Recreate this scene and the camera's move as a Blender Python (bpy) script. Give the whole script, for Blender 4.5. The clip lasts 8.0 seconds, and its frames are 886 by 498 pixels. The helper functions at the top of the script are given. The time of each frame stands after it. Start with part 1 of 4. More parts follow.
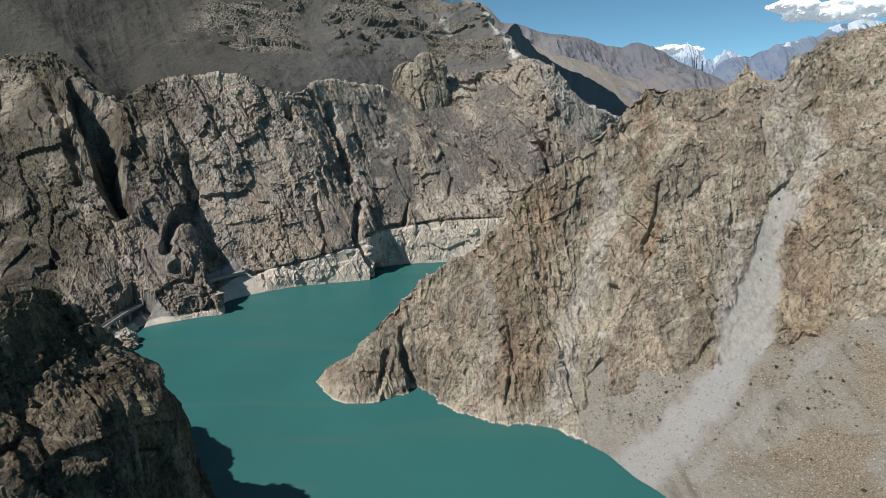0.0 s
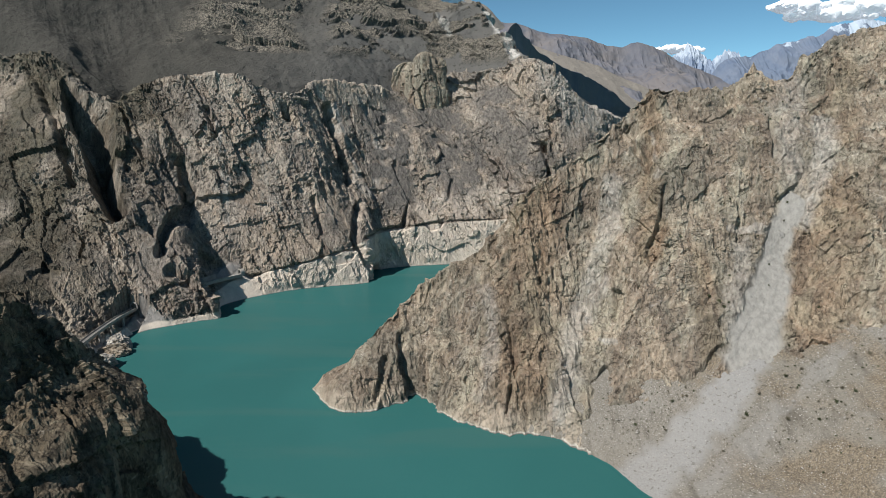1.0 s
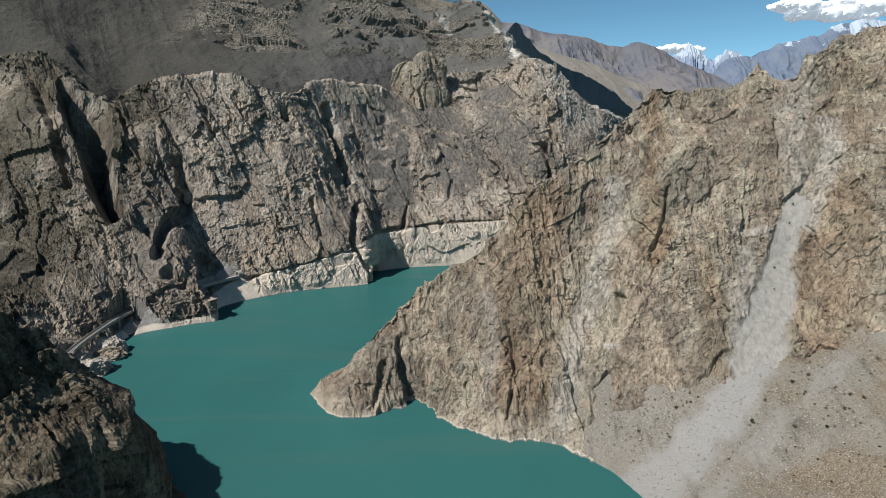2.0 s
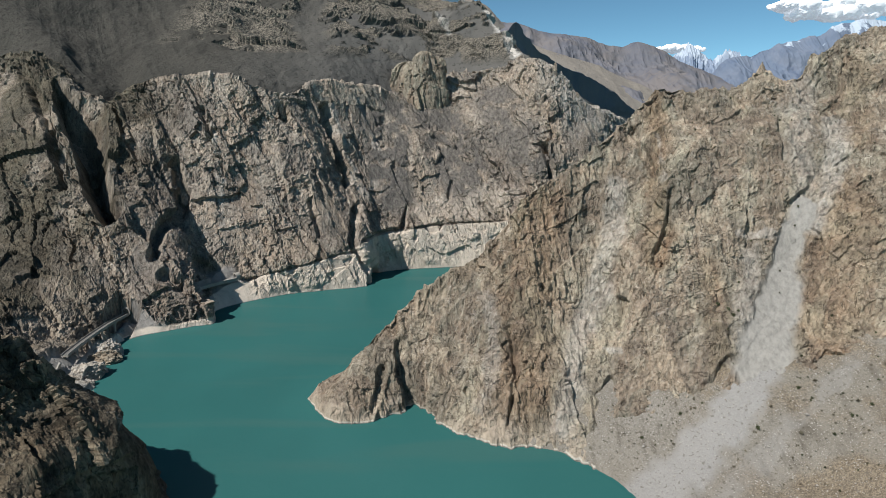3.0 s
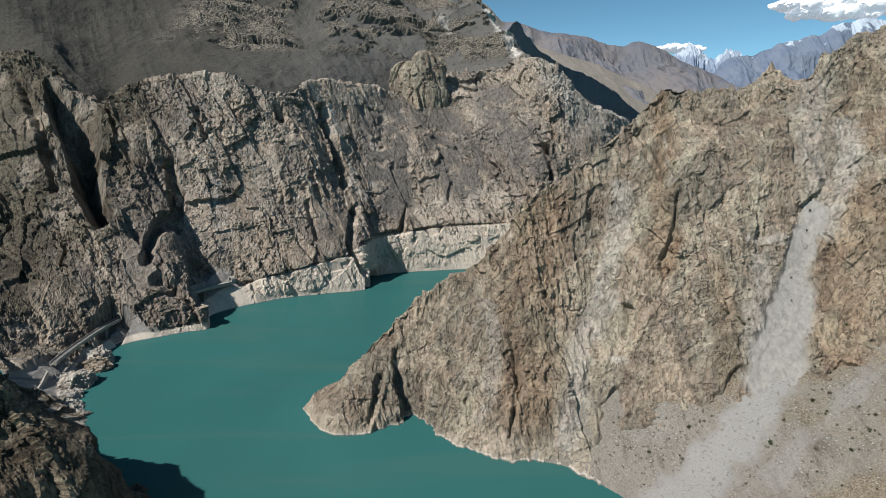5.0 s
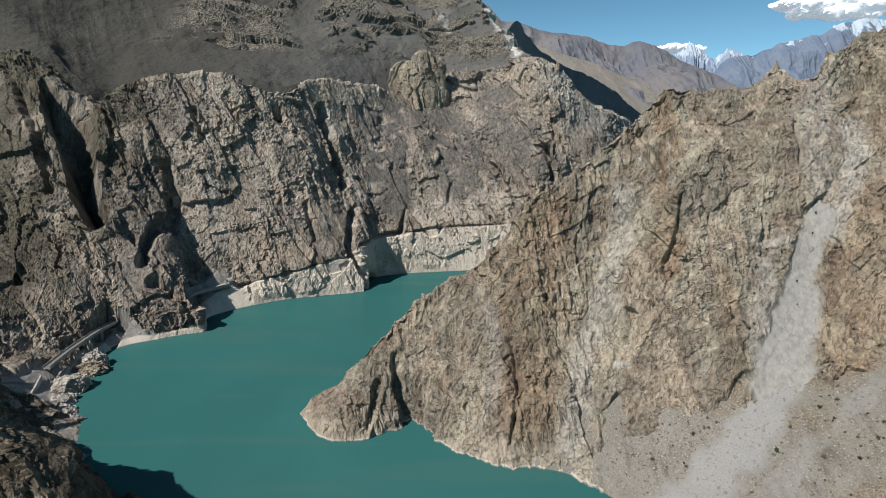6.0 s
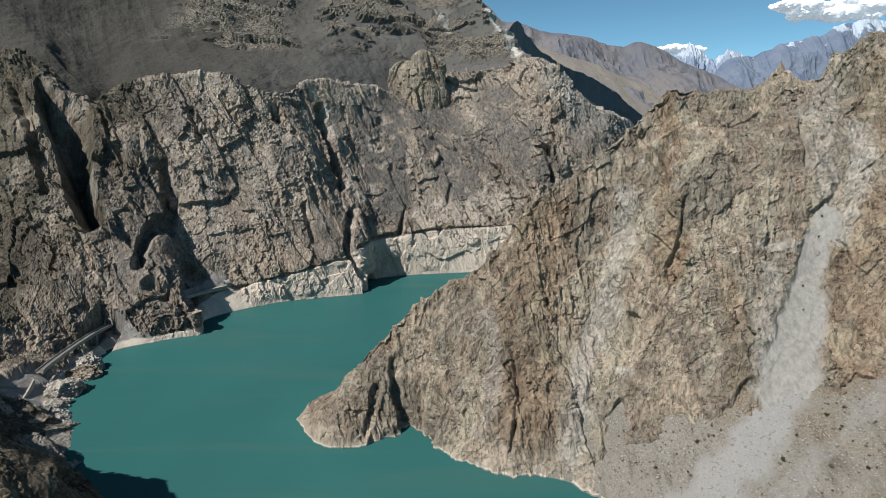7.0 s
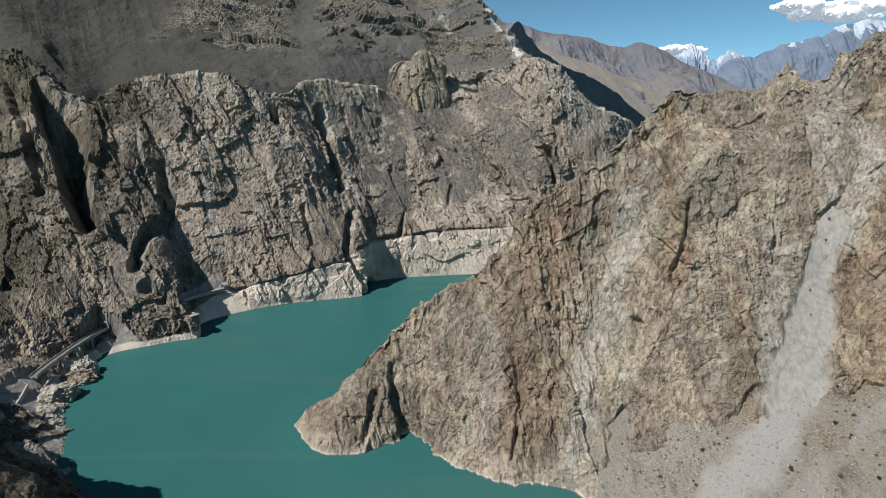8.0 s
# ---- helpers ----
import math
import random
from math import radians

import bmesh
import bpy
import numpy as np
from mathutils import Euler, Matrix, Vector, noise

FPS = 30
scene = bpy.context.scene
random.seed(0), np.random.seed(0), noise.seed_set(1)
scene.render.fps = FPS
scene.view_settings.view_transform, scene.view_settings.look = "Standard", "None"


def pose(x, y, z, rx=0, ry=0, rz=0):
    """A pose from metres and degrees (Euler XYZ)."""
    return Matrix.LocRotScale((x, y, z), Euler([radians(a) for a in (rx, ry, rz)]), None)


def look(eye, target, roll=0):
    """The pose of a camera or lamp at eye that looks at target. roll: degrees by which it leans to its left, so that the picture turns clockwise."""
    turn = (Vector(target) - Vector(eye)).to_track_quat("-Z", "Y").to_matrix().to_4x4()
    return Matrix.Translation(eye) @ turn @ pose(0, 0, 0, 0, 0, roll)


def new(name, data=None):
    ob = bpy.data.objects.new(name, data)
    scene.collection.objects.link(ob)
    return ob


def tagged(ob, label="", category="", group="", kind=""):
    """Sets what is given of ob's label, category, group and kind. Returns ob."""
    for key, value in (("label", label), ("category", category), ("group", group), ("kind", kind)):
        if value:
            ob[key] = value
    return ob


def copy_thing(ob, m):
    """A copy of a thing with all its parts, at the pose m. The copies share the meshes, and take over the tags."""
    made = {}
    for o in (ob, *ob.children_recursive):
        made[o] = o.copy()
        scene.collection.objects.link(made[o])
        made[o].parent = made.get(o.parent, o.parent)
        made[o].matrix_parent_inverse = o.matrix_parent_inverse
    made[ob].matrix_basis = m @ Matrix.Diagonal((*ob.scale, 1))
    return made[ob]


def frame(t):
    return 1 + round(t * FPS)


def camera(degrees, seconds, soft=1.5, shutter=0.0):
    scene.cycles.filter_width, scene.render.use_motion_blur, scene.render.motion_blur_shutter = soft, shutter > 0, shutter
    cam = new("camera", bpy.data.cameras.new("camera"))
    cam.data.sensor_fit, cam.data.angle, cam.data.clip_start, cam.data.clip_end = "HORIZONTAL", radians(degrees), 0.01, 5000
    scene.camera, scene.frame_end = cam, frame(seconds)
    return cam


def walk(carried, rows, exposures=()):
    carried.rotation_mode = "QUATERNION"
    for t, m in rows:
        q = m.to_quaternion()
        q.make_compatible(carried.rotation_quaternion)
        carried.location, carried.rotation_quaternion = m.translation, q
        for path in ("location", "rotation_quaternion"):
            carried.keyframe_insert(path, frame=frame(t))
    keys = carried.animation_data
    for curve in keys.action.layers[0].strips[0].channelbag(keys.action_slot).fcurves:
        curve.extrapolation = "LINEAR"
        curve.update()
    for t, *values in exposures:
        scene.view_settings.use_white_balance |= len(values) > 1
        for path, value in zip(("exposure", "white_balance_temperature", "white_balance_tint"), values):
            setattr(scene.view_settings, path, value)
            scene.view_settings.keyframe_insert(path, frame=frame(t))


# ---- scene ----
cam = camera(77.5, 8.0, 0.7)
PATH = [
    (0, (-0.86, -2.467, 168.259), (-0.859, -0.519, 167.807), 0.1),
    (0.5, (-0.535, 3.422, 168.647), (-0.535, 5.371, 168.196), 0.1),
    (1, (-0.562, 6.385, 168.864), (-0.561, 8.333, 168.412), 0.1),
    (1.5, (-0.383, 9.173, 169.107), (-0.383, 11.121, 168.654), 0.1),
    (3, (-0.05, 17.621, 169.797), (-0.049, 19.569, 169.344), 0.1),
    (3.5, (0.005, 20.254, 170.028), (0.006, 22.202, 169.574), 0.1),
    (4, (0.134, 23.349, 170.353), (0.135, 25.297, 169.899), 0.1),
    (4.5, (0.218, 26.121, 170.541), (0.219, 28.068, 170.087), 0.1),
    (6, (0.698, 34.4, 171.007), (0.699, 36.348, 170.552), 0.1),
    (6.5, (0.78, 37.033, 171.214), (0.781, 38.981, 170.76), 0.2),
    (7, (0.894, 39.974, 171.389), (0.896, 41.922, 170.935), 0.2),
    (7.5, (0.997, 42.883, 171.504), (0.999, 44.832, 171.051), 0.2),
    (8, (1.213, 45.623, 171.614), (1.213, 47.572, 171.162), 0.2),
]
walk(cam, [(t, look(eye, target, roll)) for t, eye, target, roll in PATH], [(0, 0.35), (8, 0.35)])

SUN_TO = Vector((-0.53, -0.41, 0.74)).normalized()      # towards the sun

world = bpy.data.worlds.new("sky")
scene.world = world
world.use_nodes = True
wn = world.node_tree.nodes
sky = wn.new("ShaderNodeTexSky")
sky.sky_type, sky.sun_disc = "NISHITA", False
sky.sun_elevation = math.asin(SUN_TO.z)
sky.sun_rotation = math.atan2(SUN_TO.x, SUN_TO.y)
sky.altitude, sky.air_density, sky.dust_density, sky.ozone_density = 3000, 0.7, 0.0, 0.0
wn["Background"].inputs[1].default_value = 0.09
clear = wn.new("ShaderNodeMix")                         # clear mountain air, a little greener than the model's
clear.data_type, clear.blend_type = "RGBA", "MULTIPLY"
clear.inputs[0].default_value, clear.inputs[7].default_value = 1.0, (0.72, 1.06, 1.0, 1)
world.node_tree.links.new(sky.outputs[0], clear.inputs[6])
world.node_tree.links.new(clear.outputs[2], wn["Background"].inputs[0])

sun = new("sun", bpy.data.lights.new("sun", "SUN"))
sun.data.energy, sun.data.angle, sun.data.color = 5.0, radians(0.5), (1.0, 0.955, 0.885)
sun.rotation_mode = "QUATERNION"
sun.rotation_quaternion = SUN_TO.to_track_quat("Z", "Y")


# ---- materials ----
class Nodes:
    """Short hand for a node material."""

    def __init__(self, name, rough=0.9, spec=0.2):
        self.mat = bpy.data.materials.new(name)
        self.mat.use_nodes = True
        self.t = self.mat.node_tree
        self.bsdf = self.t.nodes["Principled BSDF"]
        self.bsdf.inputs["Roughness"].default_value = rough
        self.bsdf.inputs["Specular IOR Level"].default_value = spec
        self.pos = self.t.nodes.new("ShaderNodeNewGeometry").outputs["Position"]

    def link(self, a, b):
        self.t.links.new(a, b)

    def set(self, socket, v):
        if isinstance(v, (int, float, tuple)):
            socket.default_value = (*v, 1.0) if isinstance(v, tuple) and len(v) == 3 and socket.type == "RGBA" else v
        else:
            self.link(v, socket)

    def coords(self, sx, sy, sz, rx=0, ry=0, rz=0):
        n = self.t.nodes.new("ShaderNodeMapping")
        self.link(self.pos, n.inputs[0])
        n.inputs["Rotation"].default_value = (radians(rx), radians(ry), radians(rz))
        n.inputs["Scale"].default_value = (sx, sy, sz)
        return n.outputs[0]

    def noise(self, vec, scale=1.0, detail=6, rough=0.6, distort=0.0):
        n = self.t.nodes.new("ShaderNodeTexNoise")
        self.link(vec, n.inputs["Vector"])
        n.inputs["Scale"].default_value, n.inputs["Detail"].default_value = scale, detail
        n.inputs["Roughness"].default_value, n.inputs["Distortion"].default_value = rough, distort
        return n.outputs["Fac"]

    def cells(self, vec, scale=1.0, feature="DISTANCE_TO_EDGE", out="Distance"):
        n = self.t.nodes.new("ShaderNodeTexVoronoi")
        n.feature = feature
        self.link(vec, n.inputs["Vector"])
        n.inputs["Scale"].default_value = scale
        return n.outputs[out]

    def ramp(self, fac, lo, hi, a=0.0, b=1.0):
        n = self.t.nodes.new("ShaderNodeMapRange")
        n.interpolation_type = "SMOOTHSTEP"
        self.set(n.inputs[0], fac)
        n.inputs[1].default_value, n.inputs[2].default_value = lo, hi
        n.inputs[3].default_value, n.inputs[4].default_value = a, b
        return n.outputs[0]

    def math(self, op, a, b=0.0):
        n = self.t.nodes.new("ShaderNodeMath")
        n.operation = op
        self.set(n.inputs[0], a), self.set(n.inputs[1], b)
        return n.outputs[0]

    def mix(self, fac, a, b, how="MIX"):
        n = self.t.nodes.new("ShaderNodeMix")
        n.data_type, n.blend_type = "RGBA", how
        self.set(n.inputs[0], fac), self.set(n.inputs[6], a), self.set(n.inputs[7], b)
        return n.outputs[2]

    def bent(self, vec, where, scale, amount):
        """Coordinates pushed about by noise, so that cells lose their straight edges."""
        n = self.t.nodes.new("ShaderNodeTexNoise")
        self.link(where, n.inputs["Vector"])
        n.inputs["Scale"].default_value, n.inputs["Detail"].default_value = scale, 3
        m = self.t.nodes.new("ShaderNodeVectorMath")
        m.operation = "MULTIPLY_ADD"
        self.link(n.outputs["Color"], m.inputs[0])
        m.inputs[1].default_value = (amount,) * 3
        self.link(vec, m.inputs[2])
        return m.outputs[0]

    def shade(self, vec, scale):
        """One random value for each cell."""
        return self.math("MULTIPLY", self.cells(vec, scale, "F1", "Color"), 1.0)

    def attr(self, name):
        n = self.t.nodes.new("ShaderNodeAttribute")
        n.attribute_name = name
        return n.outputs["Fac"]

    def height(self):
        n = self.t.nodes.new("ShaderNodeSeparateXYZ")
        self.link(self.pos, n.inputs[0])
        return n.outputs[2]

    def done(self, colour, height=None, dist=1.0, strength=1.0):
        self.set(self.bsdf.inputs["Base Color"], colour)
        if height is not None:
            n = self.t.nodes.new("ShaderNodeBump")
            n.inputs["Distance"].default_value, n.inputs["Strength"].default_value = dist, strength
            self.set(n.inputs["Height"], height)
            self.link(n.outputs[0], self.bsdf.inputs["Normal"])
        return self.mat


def rock_material(name, base, warm, dark, pale, tilt=0.0, ring=None, ring_colour=(0.46, 0.43, 0.39), scree_colour=(0.33, 0.31, 0.29),
                  veins=0.5, grain=1.0, long=0.35, third=None, fourth=None, speck=0.85, net=0.5):
    """Weathered cliff rock: broad tints, joints along the tilt, veins, a pale drawdown band above the water, dust and scree where the
    surface carries them."""
    k = Nodes(name)
    p = k.coords(1, 1, 1)
    broad = k.noise(p, 0.018 / grain, 5, 0.6, 0.6)
    joint = k.noise(k.coords(0.20, 0.20, 0.20 * long * 0.6, 0, tilt, 0), 1.0 / grain, 8, 0.68, 0.6)
    patch = k.noise(k.coords(1, 1, 0.6, 0, tilt, 0), 0.085 / grain, 8, 0.68, 0.4)
    fine = k.noise(k.coords(1, 1, long, 0, tilt, 0), 0.42 / grain, 9, 0.72)
    line = k.noise(k.coords(0.45, 0.45, 0.06, 8, tilt, 0), 1.0 / grain, 3, 0.55, 0.5)
    lump = k.noise(k.coords(1, 1, long * 1.6, 0, tilt, 0), 0.4 / grain, 4, 0.55)
    zone = k.noise(k.coords(0.045, 0.045, 0.009, 0, tilt * 0.5, 0), 1.0 / grain, 6, 0.6, 0.8)
    zone2 = k.noise(k.coords(0.075, 0.075, 0.012, 0, tilt * 0.5, 40), 1.0 / grain, 6, 0.6, 0.6)
    wide = k.bent(k.coords(0.13, 0.13, 0.13 * max(long, 0.3), 20, tilt, 12), p, 0.16 / grain, 0.9)
    tight = k.bent(k.coords(0.42, 0.42, 0.42 * max(long, 0.3), -10, tilt, 30), p, 0.5 / grain, 0.9)
    pit = k.noise(k.coords(1, 1, 0.35 + 0.5 * long, 0, tilt, 0), 0.62 / grain, 4, 0.62, 0.4)
    chip = k.noise(k.coords(1.1, 1.1, 0.5, 15, tilt + 10, 25), 0.75 / grain, 3, 0.6, 0.3)
    crack, crack2 = k.cells(wide, 1.0 / grain), k.cells(tight, 1.0 / grain)
    tone, tone2 = k.shade(wide, 1.0 / grain), k.shade(tight, 1.0 / grain)
    colour = k.mix(k.ramp(broad, 0.38, 0.62), base, warm)
    colour = k.mix(k.ramp(zone, 0.47, 0.62, 0, 0.8), colour, third or pale)
    colour = k.mix(k.ramp(zone2, 0.48, 0.60, 0, 0.75), colour, fourth or warm)
    colour = k.mix(k.ramp(joint, 0.52, 0.72, 0, speck * 0.9), colour, dark)
    colour = k.mix(k.ramp(patch, 0.55, 0.72, 0, 0.65), colour, pale)
    colour = k.mix(k.ramp(patch, 0.28, 0.42, 0.5, 0.0), colour, dark)
    colour = k.mix(k.ramp(line, 0.30, 0.44, speck * 0.7, 0.0), colour, dark)
    colour = k.mix(k.ramp(fine, 0.37, 0.50, speck, 0.0), colour, k.mix(0.55, dark, (0.02, 0.018, 0.016)))
    colour = k.mix(k.ramp(fine, 0.53, 0.66, 0.0, 0.65), colour, pale)
    # dark colour in the pits stands for the small shadows they hold
    colour = k.mix(k.ramp(pit, 0.35, 0.41, 0.55, 0.0), colour, dark)
    colour = k.mix(k.ramp(chip, 0.57, 0.64, 0.0, 0.5), colour, k.mix(0.7, colour, pale))
    colour = k.mix(k.ramp(tone, 0.15, 0.85, 0.0, 0.2 + 0.4 * net), colour, k.mix(0.5, colour, dark))
    colour = k.mix(k.ramp(tone2, 0.2, 0.9, 0.3, 0.0), colour, k.mix(0.4, colour, pale))
    colour = k.mix(k.math("MULTIPLY", k.ramp(crack, 0.0, 0.035, net, 0.0), k.ramp(patch, 0.36, 0.56)), colour, k.mix(0.7, dark, (0.015, 0.014, 0.013)))
    colour = k.mix(k.math("MULTIPLY", k.ramp(crack2, 0.0, 0.05, net * 0.8, 0.0), k.ramp(joint, 0.42, 0.58)), colour, dark)
    split = k.math("ABSOLUTE", k.math("SUBTRACT", k.noise(k.coords(0.15, 0.15, 0.15 * long * 0.6, 0, tilt, 0), 1.0 / grain, 5, 0.6, 0.5), 0.5))
    split = k.math("MULTIPLY", k.ramp(split, 0.0, 0.016, 0.85, 0.0), k.ramp(fine, 0.44, 0.54))
    slant = k.math("ABSOLUTE", k.math("SUBTRACT", k.noise(k.coords(0.05, 0.05, 0.16, 18, tilt + 38, 0), 1.0 / grain, 5, 0.6, 0.4), 0.5))
    slant = k.math("MULTIPLY", k.ramp(slant, 0.0, 0.012, 0.75, 0.0), k.ramp(joint, 0.44, 0.54))
    split = k.math("MAXIMUM", split, slant)
    colour = k.mix(split, colour, k.mix(0.5, dark, (0.02, 0.018, 0.016)))
    vein = k.math("ABSOLUTE", k.math("SUBTRACT", k.noise(k.coords(0.022, 0.022, 0.09, 10, 14, 0), 1.0 / grain, 4, 0.5, 0.4), 0.5))
    vein = k.math("MULTIPLY", k.ramp(vein, 0.0, 0.008, veins, 0.0), k.ramp(patch, 0.48, 0.60))
    colour = k.mix(vein, colour, (0.55, 0.50, 0.44))
    colour = k.mix(1.0, colour, k.mix(k.ramp(k.attr("tone"), -0.5, 0.5), (0.76, 0.76, 0.77), (1.24, 1.235, 1.21)), "MULTIPLY")
    # left end of the wall: darker rock, plus grazing shade put into its colour
    colour = k.mix(k.attr("lith_shade"), colour, k.mix(1.0, colour, (0.33, 0.34, 0.31), "MULTIPLY"))
    colour = k.mix(k.attr("rust"), colour, k.mix(1.0, colour, (0.80, 0.68, 0.58), "MULTIPLY"))
    dust = k.math("MULTIPLY", k.attr("pale"), k.ramp(joint, 0.25, 0.6, 1.0, 0.55))
    colour = k.mix(dust, colour, k.mix(k.ramp(fine, 0.4, 0.62), (0.30, 0.282, 0.255), (0.45, 0.43, 0.40)))
    colour = k.mix(k.attr("gravel"), colour, k.mix(k.ramp(fine, 0.4, 0.62), (0.085, 0.079, 0.074), (0.160, 0.148, 0.135)))
    colour = k.mix(k.attr("scree"), colour, k.mix(k.ramp(fine, 0.35, 0.7), scree_colour, tuple(c * 0.72 for c in scree_colour)))
    if ring is not None:
        tint = k.mix(k.ramp(patch, 0.35, 0.7), ring_colour, tuple(c * 0.78 for c in ring_colour))
        colour = k.mix(k.math("MULTIPLY", k.attr("ring"), 0.92), colour, k.mix(k.ramp(fine, 0.3, 0.5, 0.5, 0.0), tint, warm))
        colour = k.mix(k.ramp(k.math("ADD", k.height(), k.math("MULTIPLY", fine, 1.2)), 1.3, 2.0, 0.6, 0.0), colour, (0.52, 0.5, 0.45))
        colour = k.mix(k.ramp(k.height(), 0.25, 0.6, 0.75, 0.0), colour, (0.09, 0.085, 0.075))
    relief = k.math("ADD", k.math("MULTIPLY", lump, 0.6), k.math("ADD", k.math("MULTIPLY", line, 0.7), k.math("MULTIPLY", fine, 0.85)))
    relief = k.math("ADD", relief, k.math("ADD", k.math("MULTIPLY", tone, 1.6 * net), k.math("MULTIPLY", tone2, 0.6 * net)))
    relief = k.math("ADD", relief, k.ramp(crack, 0.0, 0.05, 0.0, 0.7 * net))
    relief = k.math("ADD", relief, k.math("ADD", k.ramp(pit, 0.34, 0.50, 0.0, 0.35), k.math("MULTIPLY", chip, 0.5)))
    relief = k.math("SUBTRACT", relief, k.math("MULTIPLY", split, 0.7))
    relief = k.math("MULTIPLY", relief, k.ramp(k.attr("scree"), 0.0, 1.0, 1.0, 0.25))
    return k.done(colour, relief, 0.75 * grain, 1.0)


def loose_material(name, base, light, dark, grain=1.0, streak=0.5, rock=((0.042, 0.040, 0.037), (0.205, 0.182, 0.150))):
    """Gravel, scree and dust, with runs down the slope and scattered stones."""
    k = Nodes(name, 0.95, 0.1)
    p = k.coords(1, 1, 1)
    broad = k.noise(p, 0.02 / grain, 5, 0.55, 0.5)
    runs = k.noise(k.coords(0.1, 0.022, 0.022, 0, 0, 28), 1.0 / grain, 6, 0.6, 0.5)
    fine = k.noise(p, 1.1 / grain, 6, 0.7)
    stones = k.cells(p, 0.55 / grain, "F1")
    colour = k.mix(k.ramp(broad, 0.35, 0.65), base, light)
    colour = k.mix(k.ramp(runs, 0.5, 0.7, 0, streak), colour, dark)
    colour = k.mix(k.ramp(fine, 0.35, 0.6, 0.5, 0), colour, dark)
    colour = k.mix(k.attr("fresh"), colour, k.mix(k.ramp(fine, 0.3, 0.7), (0.250, 0.244, 0.236), (0.205, 0.199, 0.191)))
    colour = k.mix(k.attr("chalk"), colour, k.mix(k.ramp(fine, 0.35, 0.6), (0.30, 0.285, 0.265), (0.50, 0.48, 0.45)))
    colour = k.mix(k.attr("rock"), colour, k.mix(k.ramp(fine, 0.40, 0.60), *rock))
    colour = k.mix(k.ramp(k.noise(p, 0.5 / grain, 3, 0.6), 0.36, 0.41, 0.6, 0.0), colour, dark)
    relief = k.math("ADD", fine, k.ramp(stones, 0.0, 0.35, 0.7, 0.0))
    return k.done(colour, relief, 0.5 * grain, 0.7)


def water_material():
    k = Nodes("glacial_water", 0.25, 0.02)
    p = k.coords(1, 1, 1)
    broad = k.noise(p, 0.006, 3, 0.5, 0.5)
    streak = k.noise(k.coords(0.004, 0.03, 1, 0, 0, 12), 1.0, 4, 0.5, 0.4)
    colour = k.mix(k.ramp(broad, 0.35, 0.65), (0.024, 0.098, 0.096), (0.027, 0.109, 0.106))
    colour = k.mix(k.ramp(streak, 0.52, 0.66, 0, 0.5), colour, (0.042, 0.108, 0.101))
    ripple = k.math("ADD", k.noise(p, 0.6, 4, 0.6), k.math("MULTIPLY", k.noise(p, 0.12, 3, 0.5), 2.0))
    return k.done(colour, ripple, 0.25, 0.25)


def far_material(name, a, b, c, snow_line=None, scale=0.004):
    """Mountains kilometres off, with the blue of the air between mixed into their colours."""
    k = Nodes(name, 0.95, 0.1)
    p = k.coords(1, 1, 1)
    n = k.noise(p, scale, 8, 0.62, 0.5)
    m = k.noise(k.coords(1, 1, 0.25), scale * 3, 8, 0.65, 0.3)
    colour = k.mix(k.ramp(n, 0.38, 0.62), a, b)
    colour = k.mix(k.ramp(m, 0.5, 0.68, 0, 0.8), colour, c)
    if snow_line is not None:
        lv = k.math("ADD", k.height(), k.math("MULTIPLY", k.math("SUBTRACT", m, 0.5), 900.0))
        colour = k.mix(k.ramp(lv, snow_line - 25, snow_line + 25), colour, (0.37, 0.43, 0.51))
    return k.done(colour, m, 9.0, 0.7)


ROCK_WARM = rock_material("warm_cliff_rock", (0.251, 0.223, 0.174), (0.257, 0.204, 0.154), (0.119, 0.098, 0.078), (0.392, 0.360, 0.302),
                          ring=9, ring_colour=(0.40, 0.345, 0.28), tilt=5, veins=0.45, long=0.28, third=(0.280, 0.260, 0.204), fourth=(0.222, 0.168, 0.126), speck=0.5, net=0.08, scree_colour=(0.262, 0.252, 0.233))
ROCK_GREY = rock_material("grey_brown_cliff_rock", (0.290, 0.256, 0.222), (0.316, 0.261, 0.212), (0.099, 0.083, 0.069), (0.431, 0.384, 0.328),
                          tilt=-27, ring=30, ring_colour=(0.64, 0.565, 0.485), scree_colour=(0.27, 0.26, 0.25), third=(0.205, 0.180, 0.158), fourth=(0.272, 0.216, 0.169), speck=0.55, net=0.15, grain=1.2)
ROCK_DARK = rock_material("dark_brown_rock", (0.064, 0.053, 0.040), (0.106, 0.081, 0.055), (0.020, 0.017, 0.014), (0.200, 0.168, 0.124),
                          tilt=-18, veins=0.25, grain=0.6, speck=0.6, net=0.2)
SLOPE_GREY = loose_material("dark_grey_scree", (0.048, 0.047, 0.042), (0.065, 0.062, 0.055), (0.028, 0.027, 0.025), 2.2, 0.5)
SCREE = loose_material("pale_grey_scree", (0.184, 0.169, 0.144), (0.214, 0.200, 0.179), (0.098, 0.088, 0.074), 0.8, 0.8, ((0.095, 0.076, 0.056), (0.215, 0.176, 0.128)))
WATER = water_material()


# ---- terrain shapes ----
def fade(t):
    return t * t * t * (t * (t * 6 - 15) + 10)


def hashed(i, j, k, seed):
    h = (i * 374761393 + j * 668265263 + k * 2147483647 + seed * 1274126177) & 0xFFFFFFFF
    h = ((h ^ (h >> 13)) * 1274126177) & 0xFFFFFFFF
    h = ((h ^ (h >> 16)) * 2246822519) & 0xFFFFFFFF
    return ((h ^ (h >> 15)) & 0xFFFFFF) / float(0x1000000)


